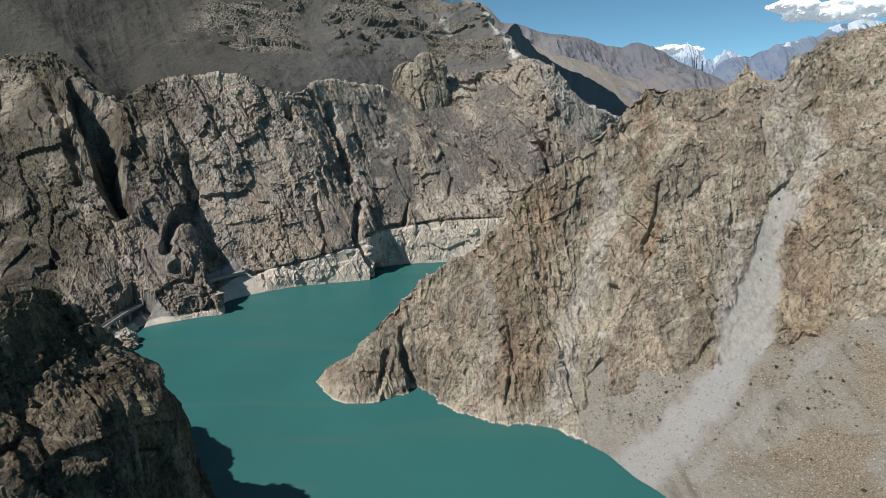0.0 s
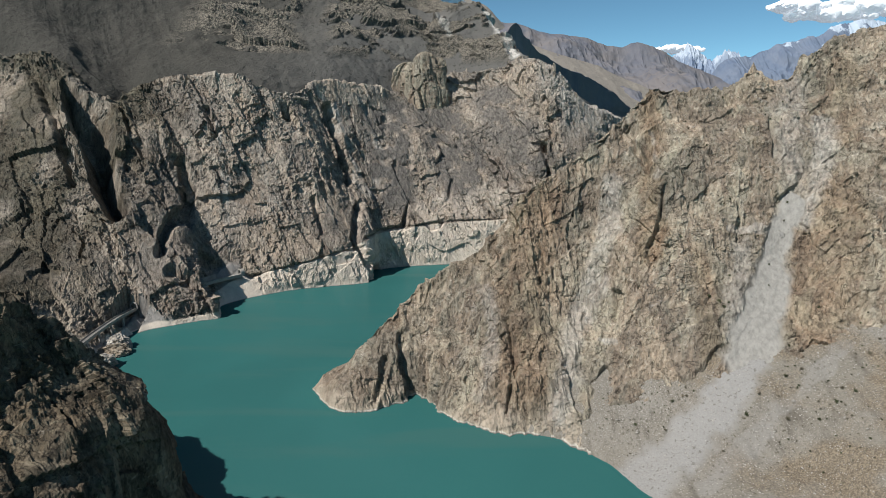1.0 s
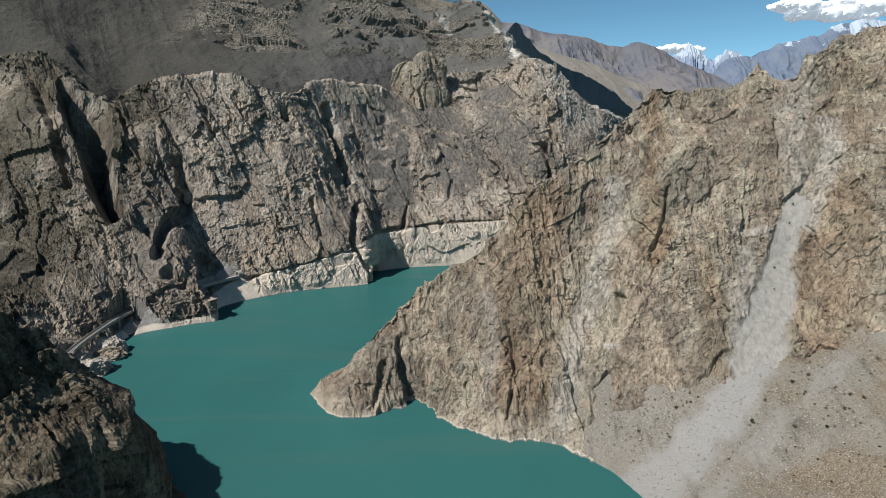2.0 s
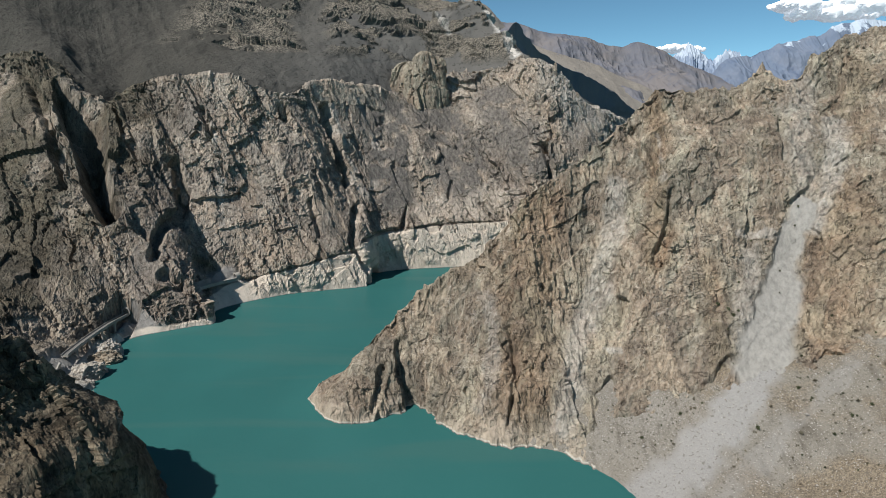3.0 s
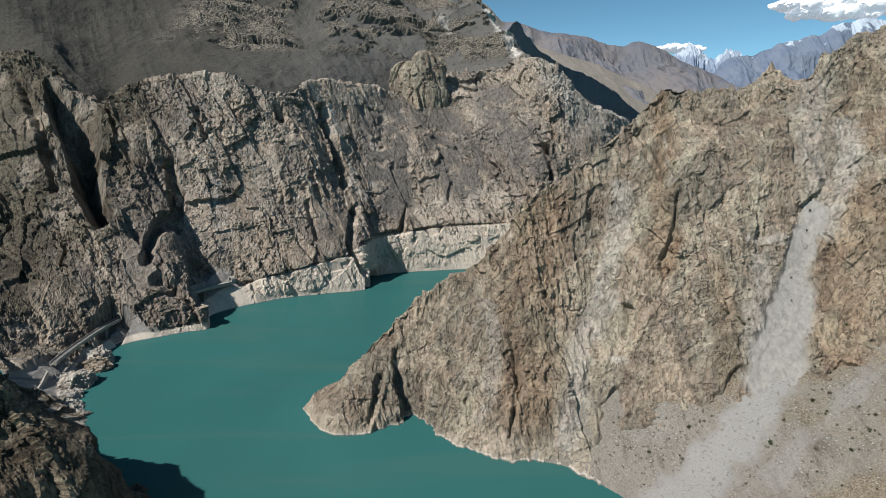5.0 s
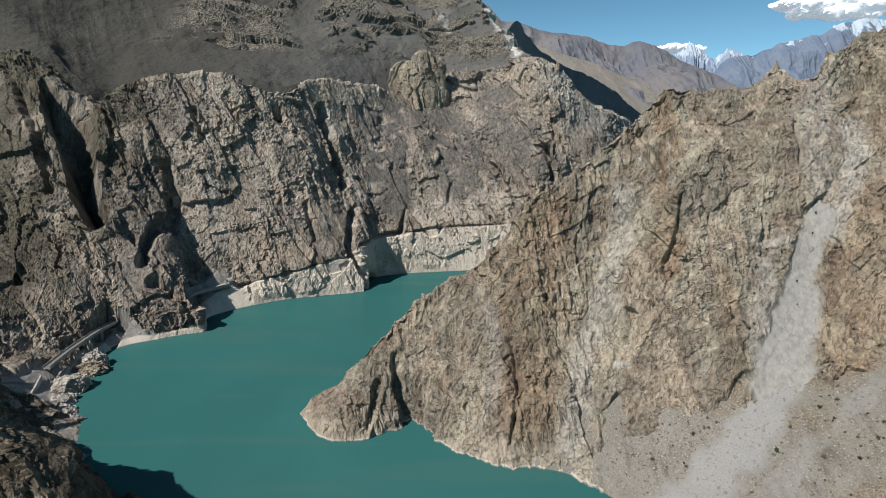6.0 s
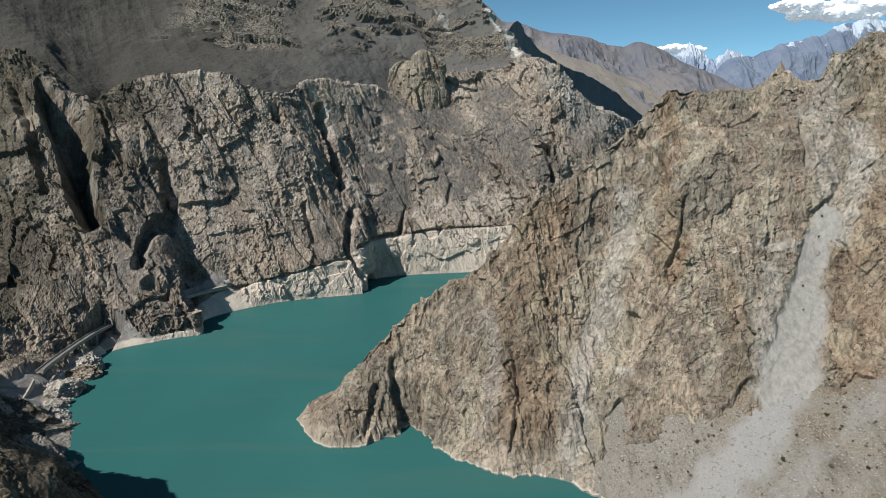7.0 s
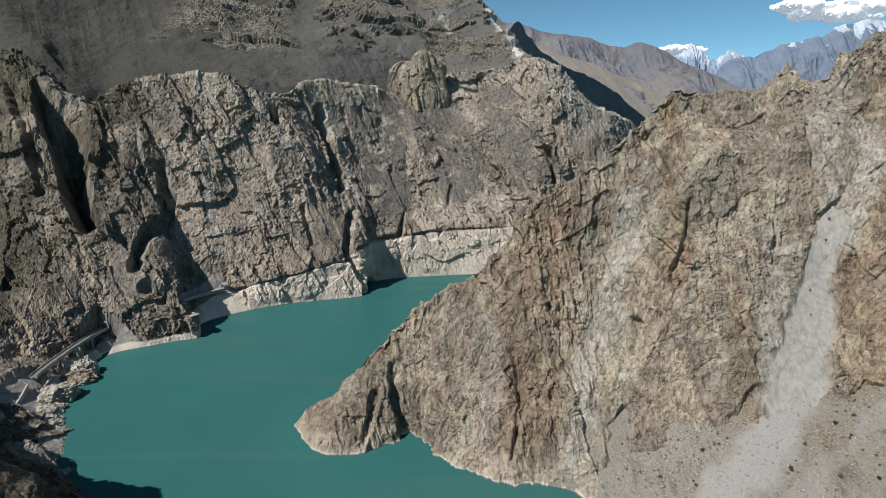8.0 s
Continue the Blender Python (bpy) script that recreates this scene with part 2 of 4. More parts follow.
def perlin(p, seed=0):
    """Value noise in -1..1, smooth, of an (n, 3) array."""
    q = np.floor(p).astype(np.int64)
    f = fade(p - q)
    out = 0
    for a in (0, 1):
        for b in (0, 1):
            for c in (0, 1):
                w = (f[:, 0] if a else 1 - f[:, 0]) * (f[:, 1] if b else 1 - f[:, 1]) * (f[:, 2] if c else 1 - f[:, 2])
                out = out + w * hashed(q[:, 0] + a, q[:, 1] + b, q[:, 2] + c, seed)
    return out * 2 - 1


def fbm(p, octaves=4, seed=0, gain=0.5):
    out, amp = 0, 1.0
    for o in range(octaves):
        out = out + amp * perlin(p * 2.03 ** o + 17.3 * o, seed + o)
        amp *= gain
    return out


def ridged(p, octaves=4, seed=0, gain=0.5):
    """Sharp crests at 1, broad hollows towards 0."""
    out, amp, total = 0, 1.0, 0
    for o in range(octaves):
        out = out + amp * (1 - np.abs(perlin(p * 2.03 ** o + 9.7 * o, seed + o)) * 1.6)
        total += amp
        amp *= gain
    return out / total


def blocks(p, seed=0, tilt=1.0):
    """Broken rock: every cell is a facet of its own lean and step."""
    q = np.floor(p).astype(np.int64)
    best = np.full(len(p), 1e9)
    cell, off = np.zeros_like(q), np.zeros_like(p)
    for a in (-1, 0, 1):
        for b in (-1, 0, 1):
            for c in (-1, 0, 1):
                i, j, k = q[:, 0] + a, q[:, 1] + b, q[:, 2] + c
                d = np.stack([n + hashed(i, j, k, seed + s) - p[:, s] for s, n in enumerate((i, j, k))], 1)
                r = (d * d).sum(1)
                near = r < best
                best[near], off[near] = r[near], d[near]
                cell[near] = np.stack([i[near], j[near], k[near]], 1)
    i, j, k = cell.T
    lean = sum(off[:, s] * (hashed(i, j, k, seed + 5 + s) - 0.5) for s in range(3)) * 2 * tilt
    return lean + hashed(i, j, k, seed + 9) - 0.5


def spline(rows, n, smooth=True):
    """Resample an (m, ..., 3) array along its first axis to n points, evenly by mean length."""
    rows = np.asarray(rows, float)
    m = len(rows)
    step = np.linalg.norm(np.diff(rows, axis=0), axis=-1).reshape(m - 1, -1).mean(1)
    s = np.concatenate(([0], np.cumsum(step)))
    t = np.linspace(0, s[-1], n)
    i = np.clip(np.searchsorted(s, t, "right") - 1, 0, m - 2)
    u = ((t - s[i]) / (s[i + 1] - s[i])).reshape((-1,) + (1,) * (rows.ndim - 1))
    a, b = rows[i], rows[i + 1]
    if not smooth:
        return a + (b - a) * u
    h = (s[i + 1] - s[i]).reshape(u.shape)
    slope = np.gradient(rows, s, axis=0)
    lin = np.diff(rows, axis=0) / np.diff(s).reshape((-1,) + (1,) * (rows.ndim - 1))
    ma, mb = 0.75 * slope[i] + 0.25 * lin[i], 0.75 * slope[i + 1] + 0.25 * lin[i]
    u2, u3 = u * u, u * u * u
    return (2 * u3 - 3 * u2 + 1) * a + (u3 - 2 * u2 + u) * h * ma + (3 * u2 - 2 * u3) * b + (u3 - u2) * h * mb


def sheet(rows, nu, nv, smooth_up=False):
    """A surface through level lines (rows, bottom to top, each with as many points): (nv, nu, 3)."""
    rows = np.asarray(rows, float)
    along = np.swapaxes(spline(np.swapaxes(rows, 0, 1), nu), 0, 1)
    return spline(along, nv, smooth_up)


def normals(g):
    n = np.cross(np.gradient(g, axis=1), np.gradient(g, axis=0))
    return n / (np.linalg.norm(n, axis=2, keepdims=True) + 1e-9)


def along(x, z, line):
    """Distance of the points (x, z) from a broken line, and how far along it (0..1) they lie."""
    best, where = np.full(x.shape, 1e9), np.zeros(x.shape)
    for i, ((ax, az), (bx, bz)) in enumerate(zip(line, line[1:])):
        dx, dz = bx - ax, bz - az
        u = np.clip(((x - ax) * dx + (z - az) * dz) / (dx * dx + dz * dz), 0, 1)
        d = np.hypot(x - ax - u * dx, z - az - u * dz)
        where = np.where(d < best, (i + u) / (len(line) - 1), where)
        best = np.minimum(best, d)
    return best, where


def stripe(x, z, line, width, wobble=0.0):
    """1 on the line, falling to 0 at the width; (start, end) widths may differ."""
    d, u = along(x, z, line)
    w = width[0] + (width[1] - width[0]) * u if isinstance(width, tuple) else width
    return np.clip(1.6 - 1.6 * (d + wobble) / w, 0, 1)


def grid_mesh(name, g, material, masks=None, label="", category="", kind="structure"):
    nv, nu = g.shape[:2]
    me = bpy.data.meshes.new(name)
    me.vertices.add(nu * nv)
    me.vertices.foreach_set("co", np.ascontiguousarray(g, np.float32).ravel())
    i = (np.arange(nv - 1)[:, None] * nu + np.arange(nu - 1)[None, :]).ravel()
    quads = np.stack([i, i + 1, i + nu + 1, i + nu], 1).astype(np.int32)
    me.loops.add(quads.size)
    me.loops.foreach_set("vertex_index", quads.ravel())
    me.polygons.add(len(quads))
    me.polygons.foreach_set("loop_start", np.arange(0, quads.size, 4, dtype=np.int32))
    me.polygons.foreach_set("use_smooth", np.zeros(len(quads), bool))
    for key, v in (masks or {}).items():
        at = me.attributes.new(key, "FLOAT", "POINT")
        at.data.foreach_set("value", np.ascontiguousarray(v, np.float32).ravel())
    me.materials.append(material)
    me.update(calc_edges=True)
    me.validate()
    ob = new(name, me)
    return tagged(ob, label, category, "", kind)


def flat(g):
    return g.reshape(-1, 3)


def joints(p, size, seed, axes, tilt=1.0, warp=0.5):
    """Jointed rock: three sets of planes cut it into leaning blocks; each block has a step and a lean of its own, and some stay whole at
    twice the size. Gives the step, about -0.5..0.5, and a random shade for each block."""
    q = p @ np.asarray(axes, float).T / size
    q = q + warp * np.stack([fbm(p / (1.7 * size) + 31.7 * s, 3, seed + 3 * s) for s in range(3)], 1)
    q[:, 1] += 0.9 * hashed(np.floor(q[:, 0]).astype(np.int64), seed, 7, seed + 6)
    q[:, 0] += 0.6 * hashed(np.floor(q[:, 1]).astype(np.int64), seed, 3, seed + 8)
    q[:, 1] += 0.5 * hashed(np.floor(q[:, 2]).astype(np.int64), seed, 5, seed + 9)
    out, shade = 0, 0
    whole = None
    for scale in (2.0, 1.0):
        c = np.floor(q / scale).astype(np.int64)
        f = q / scale - c - 0.5
        i, j, k = c.T
        v = hashed(i, j, k, seed + 1) - 0.5 + 2 * tilt * sum(f[:, s] * (hashed(i, j, k, seed + 11 + s) - 0.5) for s in range(3))
        tone = hashed(i, j, k, seed + 21)
        if whole is None:
            whole = hashed(i, j, k, seed + 31) < 0.45
            out, shade = np.where(whole, 1.6 * v, 0), np.where(whole, tone, 0)
        else:
            out, shade = np.where(whole, out, v), np.where(whole, shade, tone)
    return out, shade


LEANING = ((0.87, 0.12, 0.48), (-0.20, 0.10, 0.42), (0.25, 0.95, -0.20))      # joints that dip to the right, long slabs
UPRIGHT = ((0.97, 0.22, 0.12), (-0.10, 0.06, 0.20), (-0.30, 0.95, 0.02))      # upright ribs
BEDDED = ((0.30, 0.10, 0.16), (0.28, 0.12, 0.95), (-0.20, 0.95, 0.05))        # beds close to level


def rough_rock(g, seed, size, amount, axes=LEANING, keep=None, big=1.0, small=1.0):
    """Displacement, in metres along the normal, of a jointed cliff, from buttresses down to single blocks, and the blocks' random shade."""
    p = flat(g)
    broken = np.clip(0.9 + 0.9 * fbm(p / (2.4 * size), 3, seed + 90), 0.35, 1.5)
    d = big * 0.34 * size * fbm(p / (3.0 * size), 3, seed)
    shade = 0
    for o, (k, level, w) in enumerate(((2.2, 0.10 * big, 0.25), (0.95, 0.17 * big, 0.3), (0.40, 0.20, 0.25), (0.17, 0.20 * small, 0.15), (0.075, 0.17 * small, 0.05))):
        step, tone = joints(p, k * size, seed + 40 * o, axes, 1.2, (0.15, 0.2, 0.35, 0.7, 0.9)[o])
        d = d + level * k * size * step * (broken if o > 1 else 1.0)
        shade = shade + w * tone
    d = d + 0.010 * size * fbm(p / (0.10 * size), 2, seed + 80)
    d = (d * amount).reshape(g.shape[:2])
    return (d if keep is None else d * keep), np.clip((shade - 0.5) * 2.2, -0.5, 0.5).reshape(g.shape[:2])


def edges(g, n, side=True, top=True):
    """A factor that falls to 0 over n cells towards the sides and the top."""
    nv, nu = g.shape[:2]
    f = np.ones((nv, nu))
    if side:
        x = np.arange(nu)
        f *= np.clip(np.minimum(x, nu - 1 - x) / n, 0, 1)[None, :]
    if top:
        f *= np.clip((nv - 1 - np.arange(nv)) / n, 0, 1)[:, None]
    return f


GROUND = {}


# ---- lake ----
def lake():
    me = bpy.data.meshes.new("water")
    bm = bmesh.new()
    vs = [bm.verts.new(c) for c in ((-1500, -1200, 0), (1500, -1200, 0), (1500, 1300, 0), (-1500, 1300, 0))]
    bm.faces.new(vs)
    bm.to_mesh(me)
    bm.free()
    me.materials.append(WATER)
    return tagged(new("water", me), "calm opaque turquoise glacial lake water filling the gorge", "lake", "", "structure")


lake()

# ---- the far bank: level lines from the water to the rim, left bank to far bend ----
SHORE = [(-200, 308, -2), (-235, 355, -2), (-253, 411, -2), (-241, 436, -2), (-212, 455, -2), (-196, 463, -2), (-205, 494, -2), (-190, 518, -2),
         (-152, 548, -2), (-122, 559, -2), (-75, 577, -2), (-74, 624, -2), (-39, 642, -2), (8, 652, -2), (63, 660, -2), (120, 670, -2),
         (190, 690, -2), (280, 720, -2)]
TERRACE = [(-245, 318, 22), (-280, 366, 22), (-276, 420, 15), (-257, 446, 17), (-226, 460, 30), (-207, 470, 25), (-224, 506, 20), (-203, 530, 22),
           (-151, 555, 33), (-118, 567, 38), (-86, 590, 46), (-72, 630, 48), (-30, 650, 50), (5, 662, 52), (60, 668, 54), (118, 680, 54),
           (190, 702, 60), (280, 738, 60)]
BREAST = [(-330, 385, 42), (-390, 482, 88), (-328, 478, 86), (-288, 482, 88), (-268, 502, 95), (-262, 515, 92), (-265, 561, 118), (-228, 574, 120),
          (-178, 578, 98), (-134, 602, 105), (-122, 640, 118), (-84, 668, 115), (-40, 692, 132), (0, 718, 125), (78, 710, 118), (132, 692, 125),
          (178, 722, 140), (262, 790, 120)]
RIM = [(-420, 440, 66), (-485, 600, 228), (-405, 600, 234), (-364, 590, 198), (-338, 605, 189), (-318, 606, 203), (-301, 608, 206), (-261, 612, 213),
       (-207, 620, 209), (-171, 635, 199), (-144, 680, 214), (-99, 725, 211), (-47, 770, 206), (13, 800, 230), (80, 790, 243), (128, 745, 240),
       (195, 760, 187), (269, 850, 169)]
# ---- the grey slope above the rim ----
BACK = [(-560, 480, 90), (-560, 685, 335), (-478, 690, 294), (-432, 700, 274), (-395, 730, 276), (-360, 745, 275), (-325, 755, 276), (-276, 770, 278),
        (-209, 790, 281), (-172, 805, 285), (-140, 820, 289), (-82, 850, 289), (-30, 870, 292), (48, 918, 341), (90, 868, 282), (132, 765, 238),
        (215, 790, 170), (300, 880, 150)]
HIGH = [(-720, 520, 120), (-720, 860, 620), (-636, 900, 570), (-568, 920, 525), (-501, 950, 485), (-470, 965, 448), (-429, 980, 450), (-348, 1000, 448),
        (-264, 1020, 437), (-220, 1030, 430), (-185, 1040, 424), (-101, 1060, 412), (-18, 1060, 379), (52, 945, 346), (104, 900, 270), (150, 800, 225),
        (240, 830, 150), (330, 920, 130)]


def far_bank():
    g = sheet([SHORE, TERRACE, BREAST, RIM, [(x + 2, y + 45, z - 8) for x, y, z in RIM]], 1000, 345)
    n = normals(g)
    x, z = g[..., 0], g[..., 2]
    p = flat(g)
    calm = np.clip((z - 1) / 8, 0.25, 1)
    d, tone = rough_rock(g, 3, 25, 0.85, LEANING, calm, 0.62, 1.15)
    wob = (3.0 * fbm(p / 14.0, 3, 77)).reshape(z.shape)
    level = np.interp(x, [-225, -205, -183, -142, -105, -78, 40, 200], [4, 18, 20, 27, 35, 45, 51, 57])
    level = np.where(g[..., 1] > 485, level, 5)
    ring = np.clip((level - z + wob * 0.35) / 1.2, 0, 1)
    d *= 1 - 0.35 * ring
    ring = np.maximum(ring, 0.4 * stripe(x, z, [(-20, 64), (38, 70), (80, 84)], 20, 2 * wob))
    scree = np.zeros(z.shape)
    pale = np.zeros(z.shape)
    under_rim = np.clip((0.84 - np.linspace(0, 1, len(g))) / 0.08, 0, 1)[:, None]
    for line, width, depth in CLEFTS + LEDGES:
        d -= depth * stripe(x, z, line, width, wob * 0.6) ** (0.7 if depth > 30 else 1.3) * under_rim
    for line, width, level in DUST:
        pale = np.maximum(pale, level * stripe(x, z, line, width, wob))
    for line, width, level in GRAVEL:
        m = stripe(x, z, line, width, wob)
        scree = np.maximum(scree, np.clip(m * 1.5, 0, 1) * level * (np.abs(g[..., 1] - 520) < 34 if level == 1 else 1))
    d *= 1 - 0.85 * scree
    gravel = np.zeros(z.shape)
    patchy = np.clip(1.0 + 1.6 * fbm(p / 16.0, 4, 79).reshape(z.shape), 0, 1)
    for line, width, level in DARK_GRAVEL:
        gravel = np.maximum(gravel, level * np.clip(1.5 * stripe(x, z, line, width, wob), 0, 1) * patchy)
    d *= 1 - 0.6 * gravel
    d *= np.clip((1.08 - np.linspace(0, 1, len(g))) / 0.2, 0.3, 1)[:, None]
    # darker towards the left: the rock's own tint and painted grazing shade
    lith_shade = np.clip((-248 - x + 6 * wob) / 60, 0, 1.1) * np.clip(0.7 + fbm(p / 40.0, 3, 76).reshape(z.shape), 0.35, 1)
    g = g + n * d[..., None]
    beside = g[..., 0] - np.interp(g[..., 1], [r[1] for r in ROAD], [r[0] for r in ROAD])
    span = (g[..., 1] > 368) & (g[..., 1] < 450) & (beside > -6) & (beside < 13) & (g[..., 2] < 34)
    under = np.where(beside < -3.3, 13.2, np.clip(8 - 0.6 * beside, 1, 8) + 1.6 * wob)
    g[..., 2] = np.where(span, np.minimum(g[..., 2], under), g[..., 2])
    return grid_mesh("cliff", g, ROCK_GREY, {"scree": scree, "pale": pale, "ring": ring, "gravel": gravel, "lith_shade": lith_shade, "tone": tone},
                     "steep grey-brown rock wall with dark clefts above the lake", "cliff")


ROAD = [(-256.5, 366), (-258, 374), (-260.5, 394), (-262, 415), (-262.5, 435), (-260.5, 453)]
CLEFTS = [([(-371, 208), (-354, 177), (-327, 146), (-312, 116), (-285, 90)], (13, 8), 44), ([(-432, 238), (-374, 177), (-351, 142), (-335, 114)], (7, 4), 9),
          ([(-328, 177), (-291, 136)], 4, 6), ([(-244, 178), (-234, 150)], 4, 7), ([(-266, 129), (-252, 101), (-249, 73), (-247, 57)], 5, 12),
          ([(-177, 208), (-168, 176)], 6, 14), ([(-137, 187), (-127, 154), (-117, 122), (-106, 104)], (5, 6), 16), ([(-96, 79), (-95, 49), (-79, 16)], 4.5, 9),
          ([(-87, 36), (-79, 20), (-75, 0)], 4, 7), ([(122, 142), (135, 106)], 6, 16), ([(-236, 42), (-222, 34), (-207, 22)], 6, 9),
          ([(-139, 87), (-127, 55)], 3, 5), ([(-42, 72), (-46, 50)], 4, 7), ([(11, 96), (8, 80)], 4, 7)]
LEDGES = [([(-211, 18), (-183, 20), (-142, 27), (-105, 35), (-87, 37)], 1.8, 3.5), ([(-84, 45), (-55, 46), (-9, 50), (60, 53), (160, 56)], 1.8, 3.5)]
DUST = [([(-233, 161), (-226, 129), (-221, 107), (-216, 71)], 3, 0.6), ([(-105, 199), (-83, 153), (-72, 120), (-86, 85)], 4, 0.6),
        ([(-130, 185), (-117, 154), (-101, 104), (-86, 88)], 4.5, 0.8), ([(150, 222), (184, 187), (245, 170)], 42, 0.9), ([(-351, 150), (-338, 118)], 3, 0.5)]
GRAVEL = [([(-210, 24), (-195, 0)], 13, 1.0), ([(-256, 16), (-247, 8), (-238, 0)], 11, 0.9)]
DARK_GRAVEL = [([(-68, 172), (-60, 92)], 34, 0.95), ([(-8, 178), (26, 108)], 40, 0.9), ([(70, 190), (105, 130)], 38, 0.85), ([(-118, 70), (-105, 50)], 8, 0.5)]
far_bank()


def upper_slope():
    low = [(x, y + 2, z - 16) for x, y, z in RIM]
    g = sheet([low, [(x, y + 30, z + 7) for x, y, z in RIM], BACK, HIGH, [(x + 20, y + 200, z - 130) for x, y, z in HIGH]], 680, 330)
    n = normals(g)
    p = flat(g)
    z = g[..., 2]
    q = p.copy()
    q[:, 2] *= 2.2
    m = fbm(q / 60.0, 5, 31, 0.6).reshape(z.shape)
    x = g[..., 0]
    lift = np.clip((z - 246) / 14, 0, 1)
    zone = np.clip((x + 350) / 40, 0, 1) * (1 - 0.95 * stripe(x, z, [(-160, 262), (-190, 300), (-185, 360)], 26))
    rock = np.clip((m + 0.10 + 0.75 * np.exp(-((x + 268) / 105) ** 2 - ((z - 300) / 60) ** 2) + 0.35 * np.exp(-((x + 105) / 50) ** 2)) * 4.5, 0, 1) * lift * zone
    d = (3.0 * fbm(p / 60.0, 3, 33) + 0.6 * fbm(p / 7.0, 3, 34)).reshape(z.shape)
    run = ridged(np.stack([p[:, 0] * 0.03 + p[:, 1] * 0.02, p[:, 1] * 0.004, p[:, 2] * 0.004], 1), 3, 39).reshape(z.shape)
    d += 2.6 * run * np.clip((-230 - x) / 90, 0.35, 1)
    crag, tone = rough_rock(g, 35, 24, 0.9, BEDDED)
    d += rock * (crag + 3.0)
    ragged = (4 * fbm(p / 12.0, 3, 38)).reshape(z.shape)
    chalk = np.maximum(stripe(x, z, [(66, 334), (84, 296), (97, 262)], 10, ragged), 0.8 * stripe(x, z, [(-8, 326), (8, 296)], 7, ragged))
    rock *= 1 - 0.7 * chalk
    g = g + n * (d * edges(g, 4, False, False))[..., None]
    return grid_mesh("mountainside", g, SLOPE_GREY, {"rock": rock, "chalk": chalk, "fresh": np.maximum(0, 0.30 * np.clip((x + 260) / 160, 0, 1) * (1 - rock)), "tone": tone},
                     "dark grey scree slope with outcropping rock bands above the cliff", "hillside")


upper_slope()

# ---- the warm rock wall across the lake, from its tip to the high ridge ----
R_SHORE = [(-84, 331, -2), (-66, 306, -2), (-39, 307, -2), (-14, 321, -2), (6, 294, -2), (28, 281, -2), (54, 278, -2), (77, 256, -2), (95, 245, -2),
           (110, 232, -2), (128, 225, -2), (145, 220, -2), (170, 215, -2), (200, 210, -2), (260, 200, -2), (340, 180, -2)]
R_LOW = [(-84, 332, 1), (-62, 313, 14), (-38, 318, 18), (-18, 333, 27), (10, 306, 22), (36, 293, 27), (56, 291, 28), (92, 294, 29), (118, 284, 32),
         (139, 272, 35), (162, 270, 44), (187, 270, 52), (209, 273, 63), (250, 270, 76), (320, 260, 92), (420, 240, 105)]
R_MID = [(-82, 334, 4), (-60, 325, 18), (-38, 331, 31), (-16, 341, 41), (17, 320, 43), (42, 318, 58), (64, 325, 60), (87, 330, 62), (119, 324, 99),
         (152, 309, 91), (177, 313, 91), (197, 316, 97), (224, 304, 109), (265, 312, 125), (330, 310, 145), (430, 300, 165)]
R_HIGH = [(-80, 336, 6), (-61, 333, 19), (-38, 340, 37), (-12, 346, 53), (21, 337, 68), (45, 338, 92), (73, 347, 102), (94, 348, 100), (132, 338, 132),
          (152, 346, 146), (172, 341, 141), (192, 350, 152), (235, 362, 166), (268, 366, 180), (340, 370, 205), (440, 370, 220)]
R_CREST = [(-78, 338, 8), (-62, 338, 18), (-40, 346, 41), (-15, 350, 64), (27, 352, 92), (47, 356, 121), (76, 366, 139), (117, 380, 170), (141, 392, 192),
           (162, 388, 189), (186, 390, 189), (203, 388, 200), (223, 392, 193), (248, 394, 215), (300, 414, 234), (460, 450, 262)]


